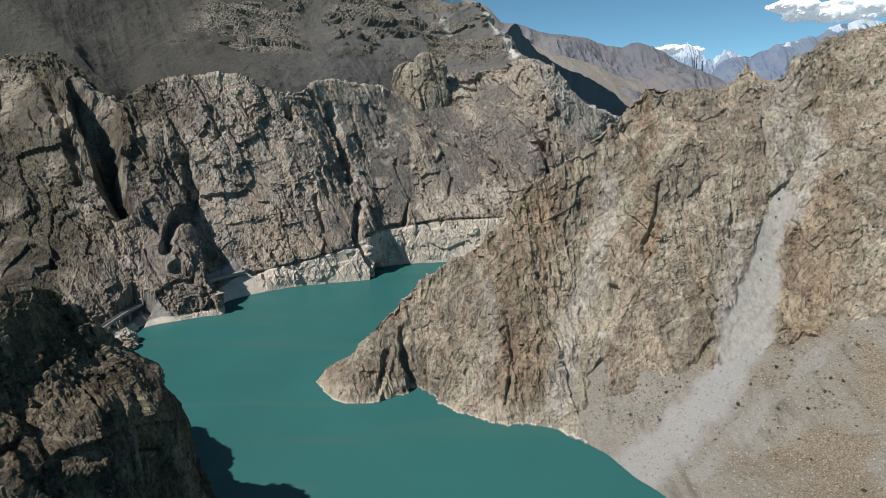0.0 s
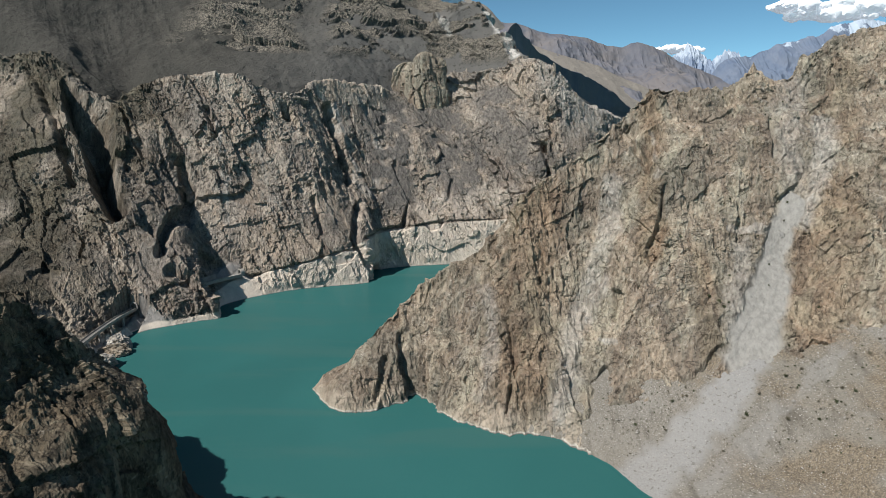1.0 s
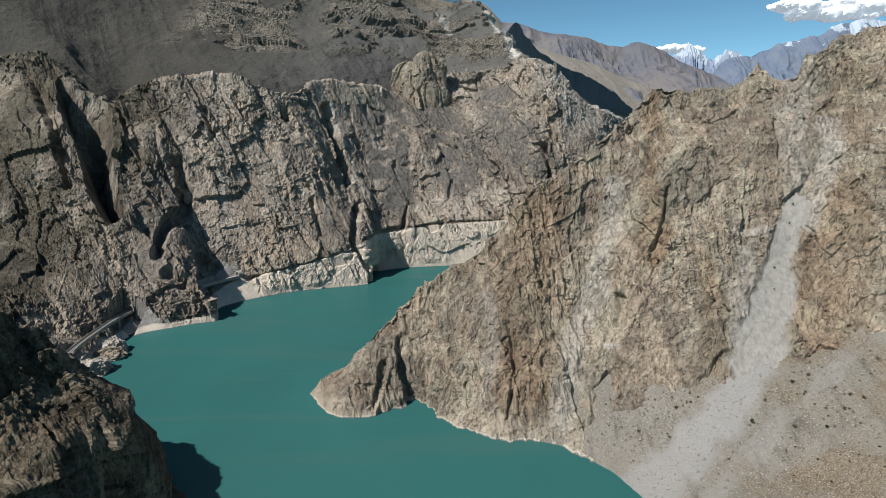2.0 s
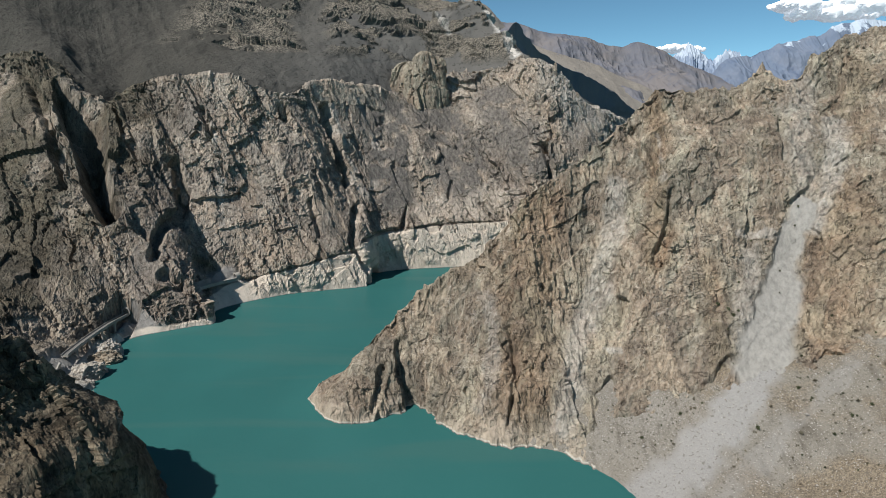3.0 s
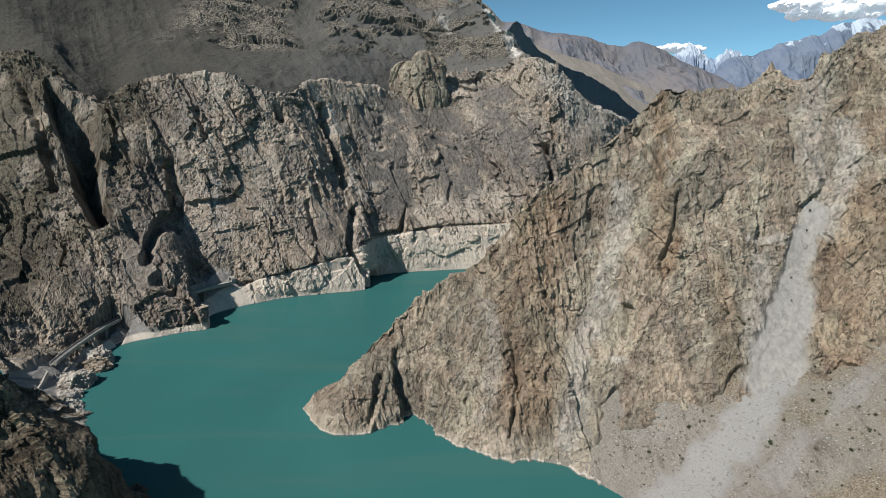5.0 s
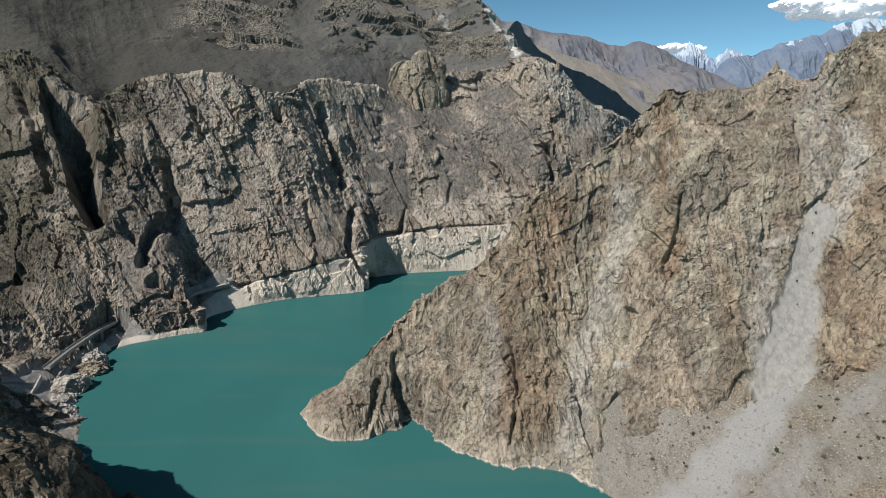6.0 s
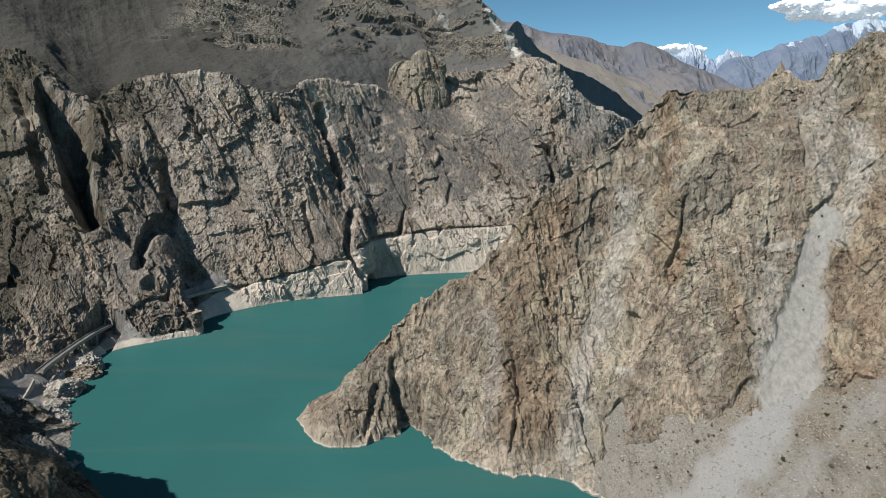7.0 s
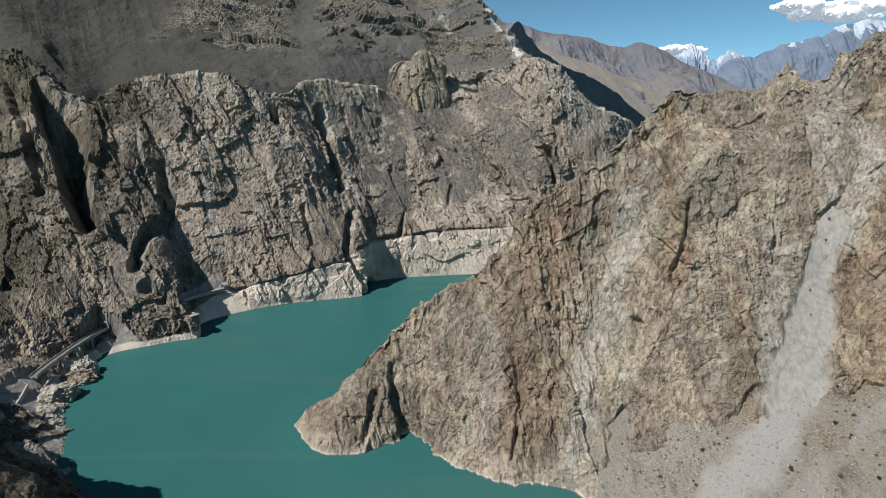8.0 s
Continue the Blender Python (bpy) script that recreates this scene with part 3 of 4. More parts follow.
def promontory():
    back = [(x + 14, y + 26, max(z - 34, -3)) for x, y, z in R_CREST]
    top = [(x + 3, y + 5, z - 3) for x, y, z in R_CREST]
    g = sheet([R_SHORE, R_LOW, R_MID, R_HIGH, R_CREST, top], 920, 490)
    behind = sheet([top, back, [(x + 30, y + 120, -3) for x, y, z in R_CREST]], 920, 40)
    g = np.concatenate([g, behind[1:]])
    n = normals(g)
    x, z = g[..., 0], g[..., 2]
    p = flat(g)
    small = np.clip((x + 84) / 40, 0.3, 1)
    d, tone = rough_rock(g, 5, 17, 0.72, UPRIGHT, small * np.clip((z + 1) / 6, 0.4, 1), 0.35, 1.0)
    rib = np.stack([p[:, 0] + 0.1 * p[:, 2] + 1.5 * fbm(p / 18.0, 3, 29), p[:, 1], p[:, 2] / 11.0], 1)
    d += small * (3.8 * (ridged(rib / 15.0, 3, 15, 0.5) - 0.5) + 2.3 * (ridged(rib / 6.0, 3, 25, 0.55) - 0.5) + 0.3 * blocks(p * [1, 1, 0.45] / 3.0, 27)).reshape(z.shape)
    wob = (2.5 * fbm(p / 12.0, 3, 78)).reshape(z.shape)
    scree, pale, rust = np.zeros(z.shape), np.zeros(z.shape), np.zeros(z.shape)
    for line, width, depth in R_CLEFTS:
        d -= depth * stripe(x, z, line, width, wob * 0.5) ** 1.5
    for line, width, level in R_DUST:
        pale = np.maximum(pale, level * stripe(x, z, line, width, wob))
    for line, width, level in R_RUST:
        rust = np.maximum(rust, level * stripe(x, z, line, width, wob))
    for line, width, level in R_CHUTE:
        m = stripe(x, z, line, width, wob)
        scree = np.maximum(scree, np.clip(m * 1.8, 0, 1) * level)
        d -= 2.5 * m
    d *= 1 - 0.85 * scree
    foot = np.interp(x, [60, 90, 118, 146, 160, 185, 210, 260], [7, 19, 25, 36, 44, 49, 59, 72])
    d -= 5 * np.clip((foot - z) / 3, 0, 1) * np.clip((x - 66) / 20, 0, 1)
    d[490:] *= np.linspace(1, 0.3, len(d) - 490)[:, None]
    g = g + n * d[..., None]
    GROUND["promontory"] = g
    return grid_mesh("promontory", g, ROCK_WARM, {"scree": scree, "pale": pale, "ring": np.clip((9 - z + 2.5 * wob) / 7.0, 0, 0.75), "rust": rust, "tone": tone},
                     "jagged warm beige rock promontory dropping steeply into the lake", "cliff")


R_CLEFTS = [([(133, 132), (128, 109), (121, 92)], 3, 4.5), ([(103, 69), (100, 56)], 2.5, 4), ([(92, 32), (83, 17)], 2.5, 4), ([(-27, 35), (-24, 17), (-18, 0)], 4, 5),
            ([(-36, 24), (-40, 5)], 3, 4), ([(38, 53), (40, 33), (35, 10)], 3, 3.5), ([(173, 122), (172, 102)], 2, 3), ([(149, 51), (137, 37)], 3, 4),
            ([(207, 170), (203, 144)], 3, 4), ([(121, 165), (126, 140)], 3, 4)]
R_DUST = [([(108, 132), (103, 103), (95, 85), (87, 61), (76, 43), (64, 11)], (6, 10), 0.75), ([(232, 193), (213, 159), (209, 128)], 11, 0.5),
          ([(241, 170), (222, 135), (205, 112)], 7, 0.85), ([(27, 66), (30, 40), (21, 14)], 5, 0.6), ([(76, 43), (98, 45)], 1.6, 0.8), ([(172, 96), (157, 58)], 8, 0.6),
          ([(133, 160), (131, 138)], 3, 0.6), ([(166, 108), (200, 106)], 1.5, 0.7)]
R_RUST = [([(60, 118), (50, 75), (45, 30)], 26, 0.6), ([(138, 186), (127, 132), (121, 92)], 9, 0.7), ([(228, 128), (210, 92), (192, 62)], 19, 0.6), ([(146, 95), (144, 47)], 9, 0.6),
          ([(262, 205), (245, 165)], 14, 0.5), ([(-42, 40), (6, 74), (33, 95)], 8, 0.25)]
R_CHUTE = [([(207, 124), (195, 103), (182, 82), (170, 63), (160, 45)], (6, 14), 1.0)]
promontory()

# ---- the scree fan at its foot ----
F_EDGE = [(44, 281, -3), (58, 276, -3), (66, 269, -3), (77, 252, -3), (85, 231, -3), (93, 217, -3), (100, 195, -3), (106, 165, -3), (112, 110, -3), (120, 20, -3)]
F_MID = [(48, 283, 3), (62, 280, 6), (78, 276, 10), (104, 262, 11), (122, 246, 13), (145, 240, 16), (162, 228, 17), (172, 190, 22), (185, 120, 30), (200, 30, 40)]
F_TOP = [(53, 286, 10), (66, 290, 18), (92, 293, 27), (128, 279, 33), (158, 274, 45), (184, 268, 51), (210, 270, 63), (262, 262, 78), (330, 240, 95), (430, 200, 120)]
F_BACK = [(55, 296, 8), (68, 305, 20), (96, 312, 34), (134, 300, 42), (165, 292, 62), (190, 290, 60), (216, 292, 72), (268, 285, 90), (345, 270, 110), (450, 230, 140)]


def scree_fan():
    g = sheet([F_EDGE, F_MID, F_TOP, F_BACK], 520, 220)
    n = normals(g)
    p = flat(g)
    z = g[..., 2]
    d = (1.4 * fbm(p / 30.0, 3, 51) + 0.5 * ridged(p * [0.12, 0.03, 0.03], 3, 53) + 0.25 * fbm(p / 2.5, 3, 52)).reshape(z.shape)
    d *= np.clip((z + 3) / 6, 0, 1)
    fresh = np.zeros(z.shape)
    for line, width, level in FRESH:
        fresh = np.maximum(fresh, level * np.clip(stripe(g[..., 0], g[..., 1], line, width, (3 * fbm(p / 10.0, 3, 54)).reshape(z.shape)) * 1.4, 0, 1))
    brown = np.clip(0.50 + 1.1 * fbm(p / 22.0, 4, 55).reshape(z.shape), 0, 0.85) * np.clip((g[..., 0] - 112) / 30, 0, 1) * (1 - fresh)
    d += 0.3 * brown * fbm(p / 1.6, 2, 56).reshape(z.shape)
    g = g + n * (d * (1 - 0.5 * fresh))[..., None]
    GROUND["scree"], GROUND["fresh"] = g, fresh
    return grid_mesh("scree_slope", g, SCREE, {"fresh": fresh, "rock": brown},
                     "pale grey gravel fan running down to the water", "scree")


FRESH = [([(170, 292), (159, 273), (145, 262), (117, 249), (95, 238), (80, 226)], (10, 16), 1.0), ([(206, 267), (172, 254), (150, 246), (120, 226)], (4, 6), 0.4)]
scree_fan()

# ---- the dark spur close by on the left bank ----
N_SHORE = [(-68, 58, -3), (-58, 100, -3), (-52, 135, -3), (-58, 160, -3), (-82, 188, -3), (-103, 214, -3), (-125, 240, -3), (-185, 295, -3), (-215, 335, -3)]
N_LOW = [(-84, 60, 46), (-78, 105, 50), (-74, 135, 50), (-75, 151, 48), (-94, 176, 43), (-128, 203, 34), (-150, 232, 34), (-212, 285, 17), (-240, 330, 14)]
N_MID = [(-103, 68, 80), (-92, 110, 92), (-87, 130, 98), (-82, 143, 96), (-103, 160, 83), (-138, 192, 60), (-168, 220, 66), (-228, 268, 42), (-262, 318, 36)]
N_TOP = [(-138, 76, 96), (-126, 106, 114), (-112, 126, 126), (-102, 137, 125), (-112, 148, 104), (-152, 182, 74), (-182, 202, 98), (-243, 247, 83), (-288, 303, 72)]
N_BACK = [(-205, 90, 84), (-195, 125, 90), (-188, 150, 96), (-183, 165, 99), (-184, 172, 99), (-194, 192, 88), (-222, 216, 98), (-270, 255, 80), (-320, 305, 66)]
N_END = [(-262, 66, 68), (-262, 100, 70), (-255, 128, 72), (-250, 148, 74), (-251, 172, 76), (-258, 200, 74), (-275, 225, 72), (-310, 262, 64), (-345, 300, 58)]


def near_spur():
    g = sheet([N_SHORE, N_LOW, N_MID, N_TOP, N_BACK, N_END], 560, 400)
    n = normals(g)
    z = g[..., 2]
    d, tone = rough_rock(g, 8, 13, 1.0, LEANING)
    g = g + n * d[..., None]
    beach = np.clip((15 + 3 * tone * 10 - z) / 6, 0, 0.9) * np.clip((g[..., 1] - 272) / 14, 0, 1)
    return grid_mesh("spur", g, ROCK_DARK, {"tone": tone, "pale": beach},
                     "dark brown jagged rock spur on the near bank", "cliff")


near_spur()


# ---- far country ----
def pushed(points, k):
    """Points of the distance, drawn in towards the viewer's stand by a factor, so that bearings stay."""
    return [(x * k, 23 + (y - 23) * k, 170 + (z - 170) * k) for x, y, z in points]


def mountain(name, crest, k, depth, foot, seed, material, label, nu=320, nv=120, rough=0.10, jag=0.01):
    crest = pushed(crest, k)
    span = depth * k
    g = sheet([[(x, y - span, foot) for x, y, z in crest], [(x, y - span * 0.45, foot + (z - foot) * 0.5) for x, y, z in crest], crest,
               [(x, y + span * 0.6, foot + (z - foot) * 0.4) for x, y, z in crest]], nu, nv)
    p = flat(g)
    n = normals(g)
    q = p * [1, 0.5, 0.45]
    d = rough * span * (1.4 * (ridged(q / (span * 0.36), 5, seed, 0.55) - 0.5) + 0.5 * fbm(p / (span * 0.5), 3, seed + 7)).reshape(g.shape[:2])
    at = np.linspace(0, 1, nv)[:, None]
    d *= np.clip(np.abs(at - 0.66) * 6, 0.10, 1)
    g = g + n * d[..., None]
    teeth = ridged(np.stack([g[..., 0].ravel() / (span * 0.11), 0 * d.ravel(), 0 * d.ravel()], 1), 4, seed + 9, 0.6).reshape(d.shape) - 0.55
    g[..., 2] += jag * span * teeth * np.clip(1 - np.abs(at - 0.62) * 4, 0, 1)
    return grid_mesh(name, g, material, None, label, "mountain")


RIDGE_BROWN = [(150, 3200, 720), (294, 3200, 685), (371, 3200, 671), (540, 3200, 633), (849, 3200, 599), (973, 3200, 575), (1063, 3200, 599),
               (1190, 3200, 555), (1320, 3200, 482), (1449, 3200, 438), (1579, 3200, 393), (1800, 3200, 340)]
RIDGE_BLUE = [(1700, 4300, 400), (1878, 4300, 430), (2109, 4300, 610), (2309, 4300, 669), (2548, 4300, 739), (2748, 4300, 786), (2900, 4300, 863),
              (3098, 4300, 902), (3217, 4300, 879), (3549, 4300, 902), (4000, 4300, 950)]
PEAKS = [(1600, 4700, 560), (1800, 4700, 700), (1910, 4700, 737), (1996, 4700, 784), (2094, 4700, 715), (2168, 4700, 664), (2232, 4700, 698),
         (2343, 4700, 724), (2419, 4700, 655), (2600, 4700, 560)]
# heights left of x = -55 are out of view, raised to shade the valley
SNOWFIELD = [(-900, 1700, 1200), (-300, 1700, 1350), (-90, 1700, 1230), (-55, 1700, 600), (10, 1700, 518), (60, 1700, 500), (85, 1700, 440), (130, 1700, 360), (230, 1700, 300)]
VALLEY_TOP = [(60, 2150, 600), (152, 2100, 562), (222, 2000, 473), (321, 1900, 398), (480, 1800, 331), (597, 1700, 264), (731, 1600, 191), (900, 1500, 110)]
VALLEY_LOW = [(40, 1250, 240), (96, 1250, 238), (147, 1250, 226), (215, 1200, 176), (340, 1200, 140), (447, 1200, 104), (558, 1150, 60), (800, 1100, 20)]

# rock and snow colours of the ranges carry a painted blue haze
FAR_BROWN = far_material("haze_tinted_brown_rock", (0.120, 0.124, 0.145), (0.150, 0.140, 0.142), (0.095, 0.101, 0.128))
FAR_BLUE = far_material("haze_tinted_blue_rock", (0.118, 0.150, 0.210), (0.145, 0.172, 0.225), (0.09, 0.12, 0.185), 740)
FAR_SNOW = far_material("haze_tinted_snow_and_rock", (0.20, 0.25, 0.34), (0.24, 0.29, 0.36), (0.17, 0.22, 0.32), 630)
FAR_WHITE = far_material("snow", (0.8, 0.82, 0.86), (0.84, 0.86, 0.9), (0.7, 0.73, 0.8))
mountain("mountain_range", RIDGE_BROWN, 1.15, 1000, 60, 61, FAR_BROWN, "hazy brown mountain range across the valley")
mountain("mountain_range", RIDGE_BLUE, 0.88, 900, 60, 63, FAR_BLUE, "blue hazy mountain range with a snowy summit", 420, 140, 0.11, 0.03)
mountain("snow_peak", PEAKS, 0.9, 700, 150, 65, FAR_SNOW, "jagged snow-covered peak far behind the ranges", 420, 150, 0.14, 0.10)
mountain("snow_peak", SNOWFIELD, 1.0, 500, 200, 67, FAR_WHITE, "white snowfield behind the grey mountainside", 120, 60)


# crest of an added spur whose unlit face stands for the valley's shadow
SHADED_CREST = [(122, 1190, 335), (136, 1200, 357), (196, 1360, 357), (240, 1480, 345), (330, 1620, 318), (480, 1790, 290), (700, 2020, 186), (860, 2200, 120)]


def shaded_flank():
    """A made-up steep spur that runs away down the valley and turns its face from the sun, in place of a shadow."""
    top = SHADED_CREST
    g = sheet([[(x + 20, y - 14, z - 330) for x, y, z in top], [(x + 4, y - 3, z - 90) for x, y, z in top], top, [(x - 30, y + 60, z - 10) for x, y, z in top],
               [(x - 120, y + 160, z - 200) for x, y, z in top]], 260, 120)
    p = flat(g)
    d = (9 * (ridged(p * [0.5, 0.5, 1] / 60.0, 4, 173) - 0.5) + 5 * fbm(p / 90.0, 3, 171)).reshape(g.shape[:2]) * 0.7
    g = g + normals(g) * d[..., None]
    return grid_mesh("shadow_stand_in_spur", g, FAR_BROWN, None, "added steep bare spur, turned from the sun in place of a shadow on the valley's far side", "hillside")


def valley_side():
    low, top = pushed(VALLEY_LOW, 1.8), pushed(VALLEY_TOP, 1.8)
    g = sheet([low, top, [(x + 60, y + 500, z - 160) for x, y, z in top]], 240, 160)
    n = normals(g)
    p = flat(g)
    d = (14 * fbm(p / 220.0, 4, 71) + 16 * (ridged(p * [1, 0.6, 0.4] / 160.0, 4, 73) - 0.5)).reshape(g.shape[:2]) * 0.6
    g = g + n * d[..., None]
    zero = np.zeros(g.shape[:2])
    return grid_mesh("valley_side", g, FAR_SLOPE, {"fresh": zero, "rock": zero}, "bare grey-beige valley side falling to the lake", "hillside")


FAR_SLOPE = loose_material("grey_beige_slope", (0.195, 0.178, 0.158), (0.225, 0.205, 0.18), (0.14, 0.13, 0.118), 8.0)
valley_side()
shaded_flank()


# ---- rock towers that stand proud of the walls ----
def rock_outcrop(x, y, z, height, rx, ry, seed, material, label, lean=0.0, pointed=False):
    """A tower of broken rock, narrowing in steps to a ragged top."""
    nu, nv = 110, 90
    a = np.linspace(0, 2 * math.pi, nu)[None, :]
    v = np.linspace(0, 1, nv)[:, None]
    shape = np.where(v < 0.82, 1 - 0.48 * v, np.clip(0.606 * np.sqrt(np.clip(1 - ((v - 0.82) / 0.18) ** 2, 0, 1)), 0.001, 1))
    if pointed:
        shape = np.clip(1.0 - v, 0.001, 1)
    g = np.stack([x + rx * shape * np.cos(a) + lean * v * height + 0 * a, y - ry * shape * np.sin(a), z + height * v + 0 * a], 2)
    p = flat(g)
    s = max(rx, ry)
    d, tone = 0, 0
    for o, (k, level) in enumerate(((1.3, 0.14), (0.5, 0.20), (0.2, 0.17), (0.09, 0.14))):
        step, shade = joints(p, k * s, seed + 40 * o, ((0.9, 0.3, 0.2), (-0.15, 0.1, 0.5), (-0.3, 0.9, 0.1)), 1.2, 0.3)
        d, tone = d + level * k * s * step, tone + 0.25 * (shade - 0.5)
    d = d.reshape(nv, nu) * np.clip(shape * 1.5, 0, 1)
    d[:, -1] = d[:, 0]
    out = np.stack([np.cos(a) + 0 * v, -np.sin(a) + 0 * v, 0 * a + 0 * v], 2)
    g = g + out * d[..., None]
    ob = grid_mesh("rock_outcrop", g, material, {"tone": (1.4 * tone).reshape(nv, nu)}, label, "rock outcrop")
    return ob


rock_outcrop(-44, 782, 168, 78, 40, 24, 131, ROCK_WARM, "blocky tan rock tower on the rim of the wall")
rock_outcrop(-24, 772, 184, 74, 23, 16, 142, ROCK_WARM, "tall red-brown rock tower on the rim of the wall")
rock_outcrop(-8, 778, 182, 70, 20, 15, 153, ROCK_WARM, "shaded rock tower beside the taller one")
rock_outcrop(204, 388, 184, 23, 15, 10, 105, ROCK_WARM, "pointed rocky knob on the promontory's crest", 0.0, True)
for tower, (tx, ty, tz, th) in enumerate(((150, 748, 195, 32), (161, 750, 188, 28), (171, 752, 180, 26), (183, 755, 174, 20), (140, 742, 205, 36))):
    rock_outcrop(tx, ty, tz, th, 5, 5, 110 + tower, ROCK_GREY, "pale jagged pinnacle on the ridge")


# ---- helpers for things ----
def part(name, bm, material, parent=None, label=""):
    me = bpy.data.meshes.new(name)
    bm.to_mesh(me)
    bm.free()
    me.materials.append(material)
    ob = new(name, me)
    ob.parent = parent
    if label:
        ob["label"] = label
    return ob


def base(name, label, category, group="", at=(0, 0, 0)):
    ob = new(name)
    ob.location = at
    ob.empty_display_size = 0.5
    return tagged(ob, label, category, group)


def plain_material(name, a, b, scale=1.0, rough=0.85, bump=0.05):
    k = Nodes(name, rough, 0.25)
    p = k.coords(1, 1, 1)
    n = k.noise(p, scale, 7, 0.68)
    m = k.noise(p, scale * 0.12, 4, 0.6, 0.5)
    colour = k.mix(k.ramp(n, 0.35, 0.65), a, b)
    colour = k.mix(k.ramp(m, 0.45, 0.7, 0, 0.5), colour, tuple(c * 0.6 for c in b))
    return k.done(colour, n, bump, 0.8)


CONCRETE = plain_material("weathered_concrete", (0.36, 0.34, 0.31), (0.29, 0.275, 0.25), 1.2)
ASPHALT = plain_material("dusty_asphalt", (0.17, 0.163, 0.155), (0.13, 0.125, 0.12), 1.5)
PALE_STONE = plain_material("pale_boulder_stone", (0.34, 0.32, 0.295), (0.25, 0.235, 0.215), 1.4)
LEAF = plain_material("dry_green_leaf", (0.060, 0.068, 0.032), (0.035, 0.042, 0.022), 2.0, 0.7)
DRY_LEAF = plain_material("grey_dry_twig_leaf", (0.125, 0.112, 0.080), (0.080, 0.072, 0.052), 2.0, 0.8)
TWIG = plain_material("grey_brown_twig", (0.11, 0.088, 0.066), (0.075, 0.06, 0.046), 3.0)
CAVE_DARK = plain_material("tunnel_darkness", (0.05, 0.048, 0.045), (0.035, 0.034, 0.032), 1.0)


def ribbon(points, sections):
    """A bmesh swept along plan points: sections are (offset, height) corners of a closed cross-section."""
    bm = bmesh.new()
    rings = []
    for i, (x, y, z) in enumerate(points):
        a, b = points[max(i - 1, 0)], points[min(i + 1, len(points) - 1)]
        t = Vector((b[0] - a[0], b[1] - a[1], 0)).normalized()
        side = Vector((t.y, -t.x, 0))
        rings.append([bm.verts.new(Vector((x, y, z)) + side * o + Vector((0, 0, h))) for o, h in sections])
    n = len(sections)
    for r, s in zip(rings, rings[1:]):
        for k in range(n):
            bm.faces.new((r[k], r[(k + 1) % n], s[(k + 1) % n], s[k]))
    bm.faces.new(rings[0][::-1]), bm.faces.new(rings[-1])
    bmesh.ops.recalc_face_normals(bm, faces=bm.faces)
    return bm


def block(x0, y0, z0, x1, y1, z1, bevel=0.0):
    bm = bmesh.new()
    bmesh.ops.create_cube(bm, size=1.0)
    for v in bm.verts:
        v.co = Vector((x0 + (v.co.x + 0.5) * (x1 - x0), y0 + (v.co.y + 0.5) * (y1 - y0), z0 + (v.co.z + 0.5) * (z1 - z0)))
    if bevel:
        bmesh.ops.bevel(bm, geom=bm.edges[:], offset=bevel, segments=1, affect="EDGES")
    return bm


def arch_frame(width, height, thick, depth):
    """A tunnel mouth: two legs and a round head, open in the middle, facing -y."""
    bm = bmesh.new()
    inner, outer = [], []
    r = width / 2
    for k in range(15):
        a = math.pi * k / 14
        inner.append((r * math.cos(a), height - r + r * math.sin(a)))
        outer.append(((r + thick) * math.cos(a), height - r + (r + thick) * math.sin(a)))
    inner = [(r, 0)] + inner + [(-r, 0)]
    outer = [(r + thick, 0)] + outer + [(-r - thick, 0)]
    grid = [[bm.verts.new((px, d, pz)) for px, pz in ring] for d in (0, depth) for ring in (inner, outer)]
    n = len(inner)
    for k in range(n - 1):
        for a, b in ((0, 1), (1, 3), (3, 2), (2, 0)):
            bm.faces.new((grid[a][k], grid[a][k + 1], grid[b][k + 1], grid[b][k]))
    for k in (0, n - 1):
        bm.faces.new((grid[0][k], grid[1][k], grid[3][k], grid[2][k]))
    bmesh.ops.recalc_face_normals(bm, faces=bm.faces)
    return bm


# ---- the road on the left bank ----
def viaduct():
    line = [(x, y, 14.0) for x, y in ROAD]
    pts = [tuple(p) for p in spline(line, 26)]
    top = base("road_viaduct", "curved grey concrete road viaduct hugging the rock bank", "bridge")
    part("deck", ribbon(pts, [(-2.2, -0.8), (2.2, -0.8), (2.2, 0), (-2.2, 0)]), CONCRETE, top)
    part("carriageway", ribbon(pts, [(-1.85, 0.004), (1.85, 0.004), (1.85, 0.06), (-1.85, 0.06)]), ASPHALT, top, "dusty grey asphalt road surface")
    for o in (-2.16, 1.91):
        part("parapet", ribbon(pts, [(o, 0.0), (o + 0.25, 0.0), (o + 0.25, 0.95), (o, 0.95)]), CONCRETE, top)
    part("beam", ribbon(pts, [(1.0, -1.7), (1.7, -1.7), (1.7, -0.8), (1.0, -0.8)]), CONCRETE, top)
    part("beam", ribbon(pts, [(-1.7, -1.7), (-1.0, -1.7), (-1.0, -0.8), (-1.7, -0.8)]), CONCRETE, top)
    for k in (4, 9, 14, 19):
        x, y, z = pts[k]
        part("pier", block(x + 0.6, y - 0.7, -1, x + 1.9, y + 0.7, z - 1.7, 0.12), CONCRETE, top)
    return top


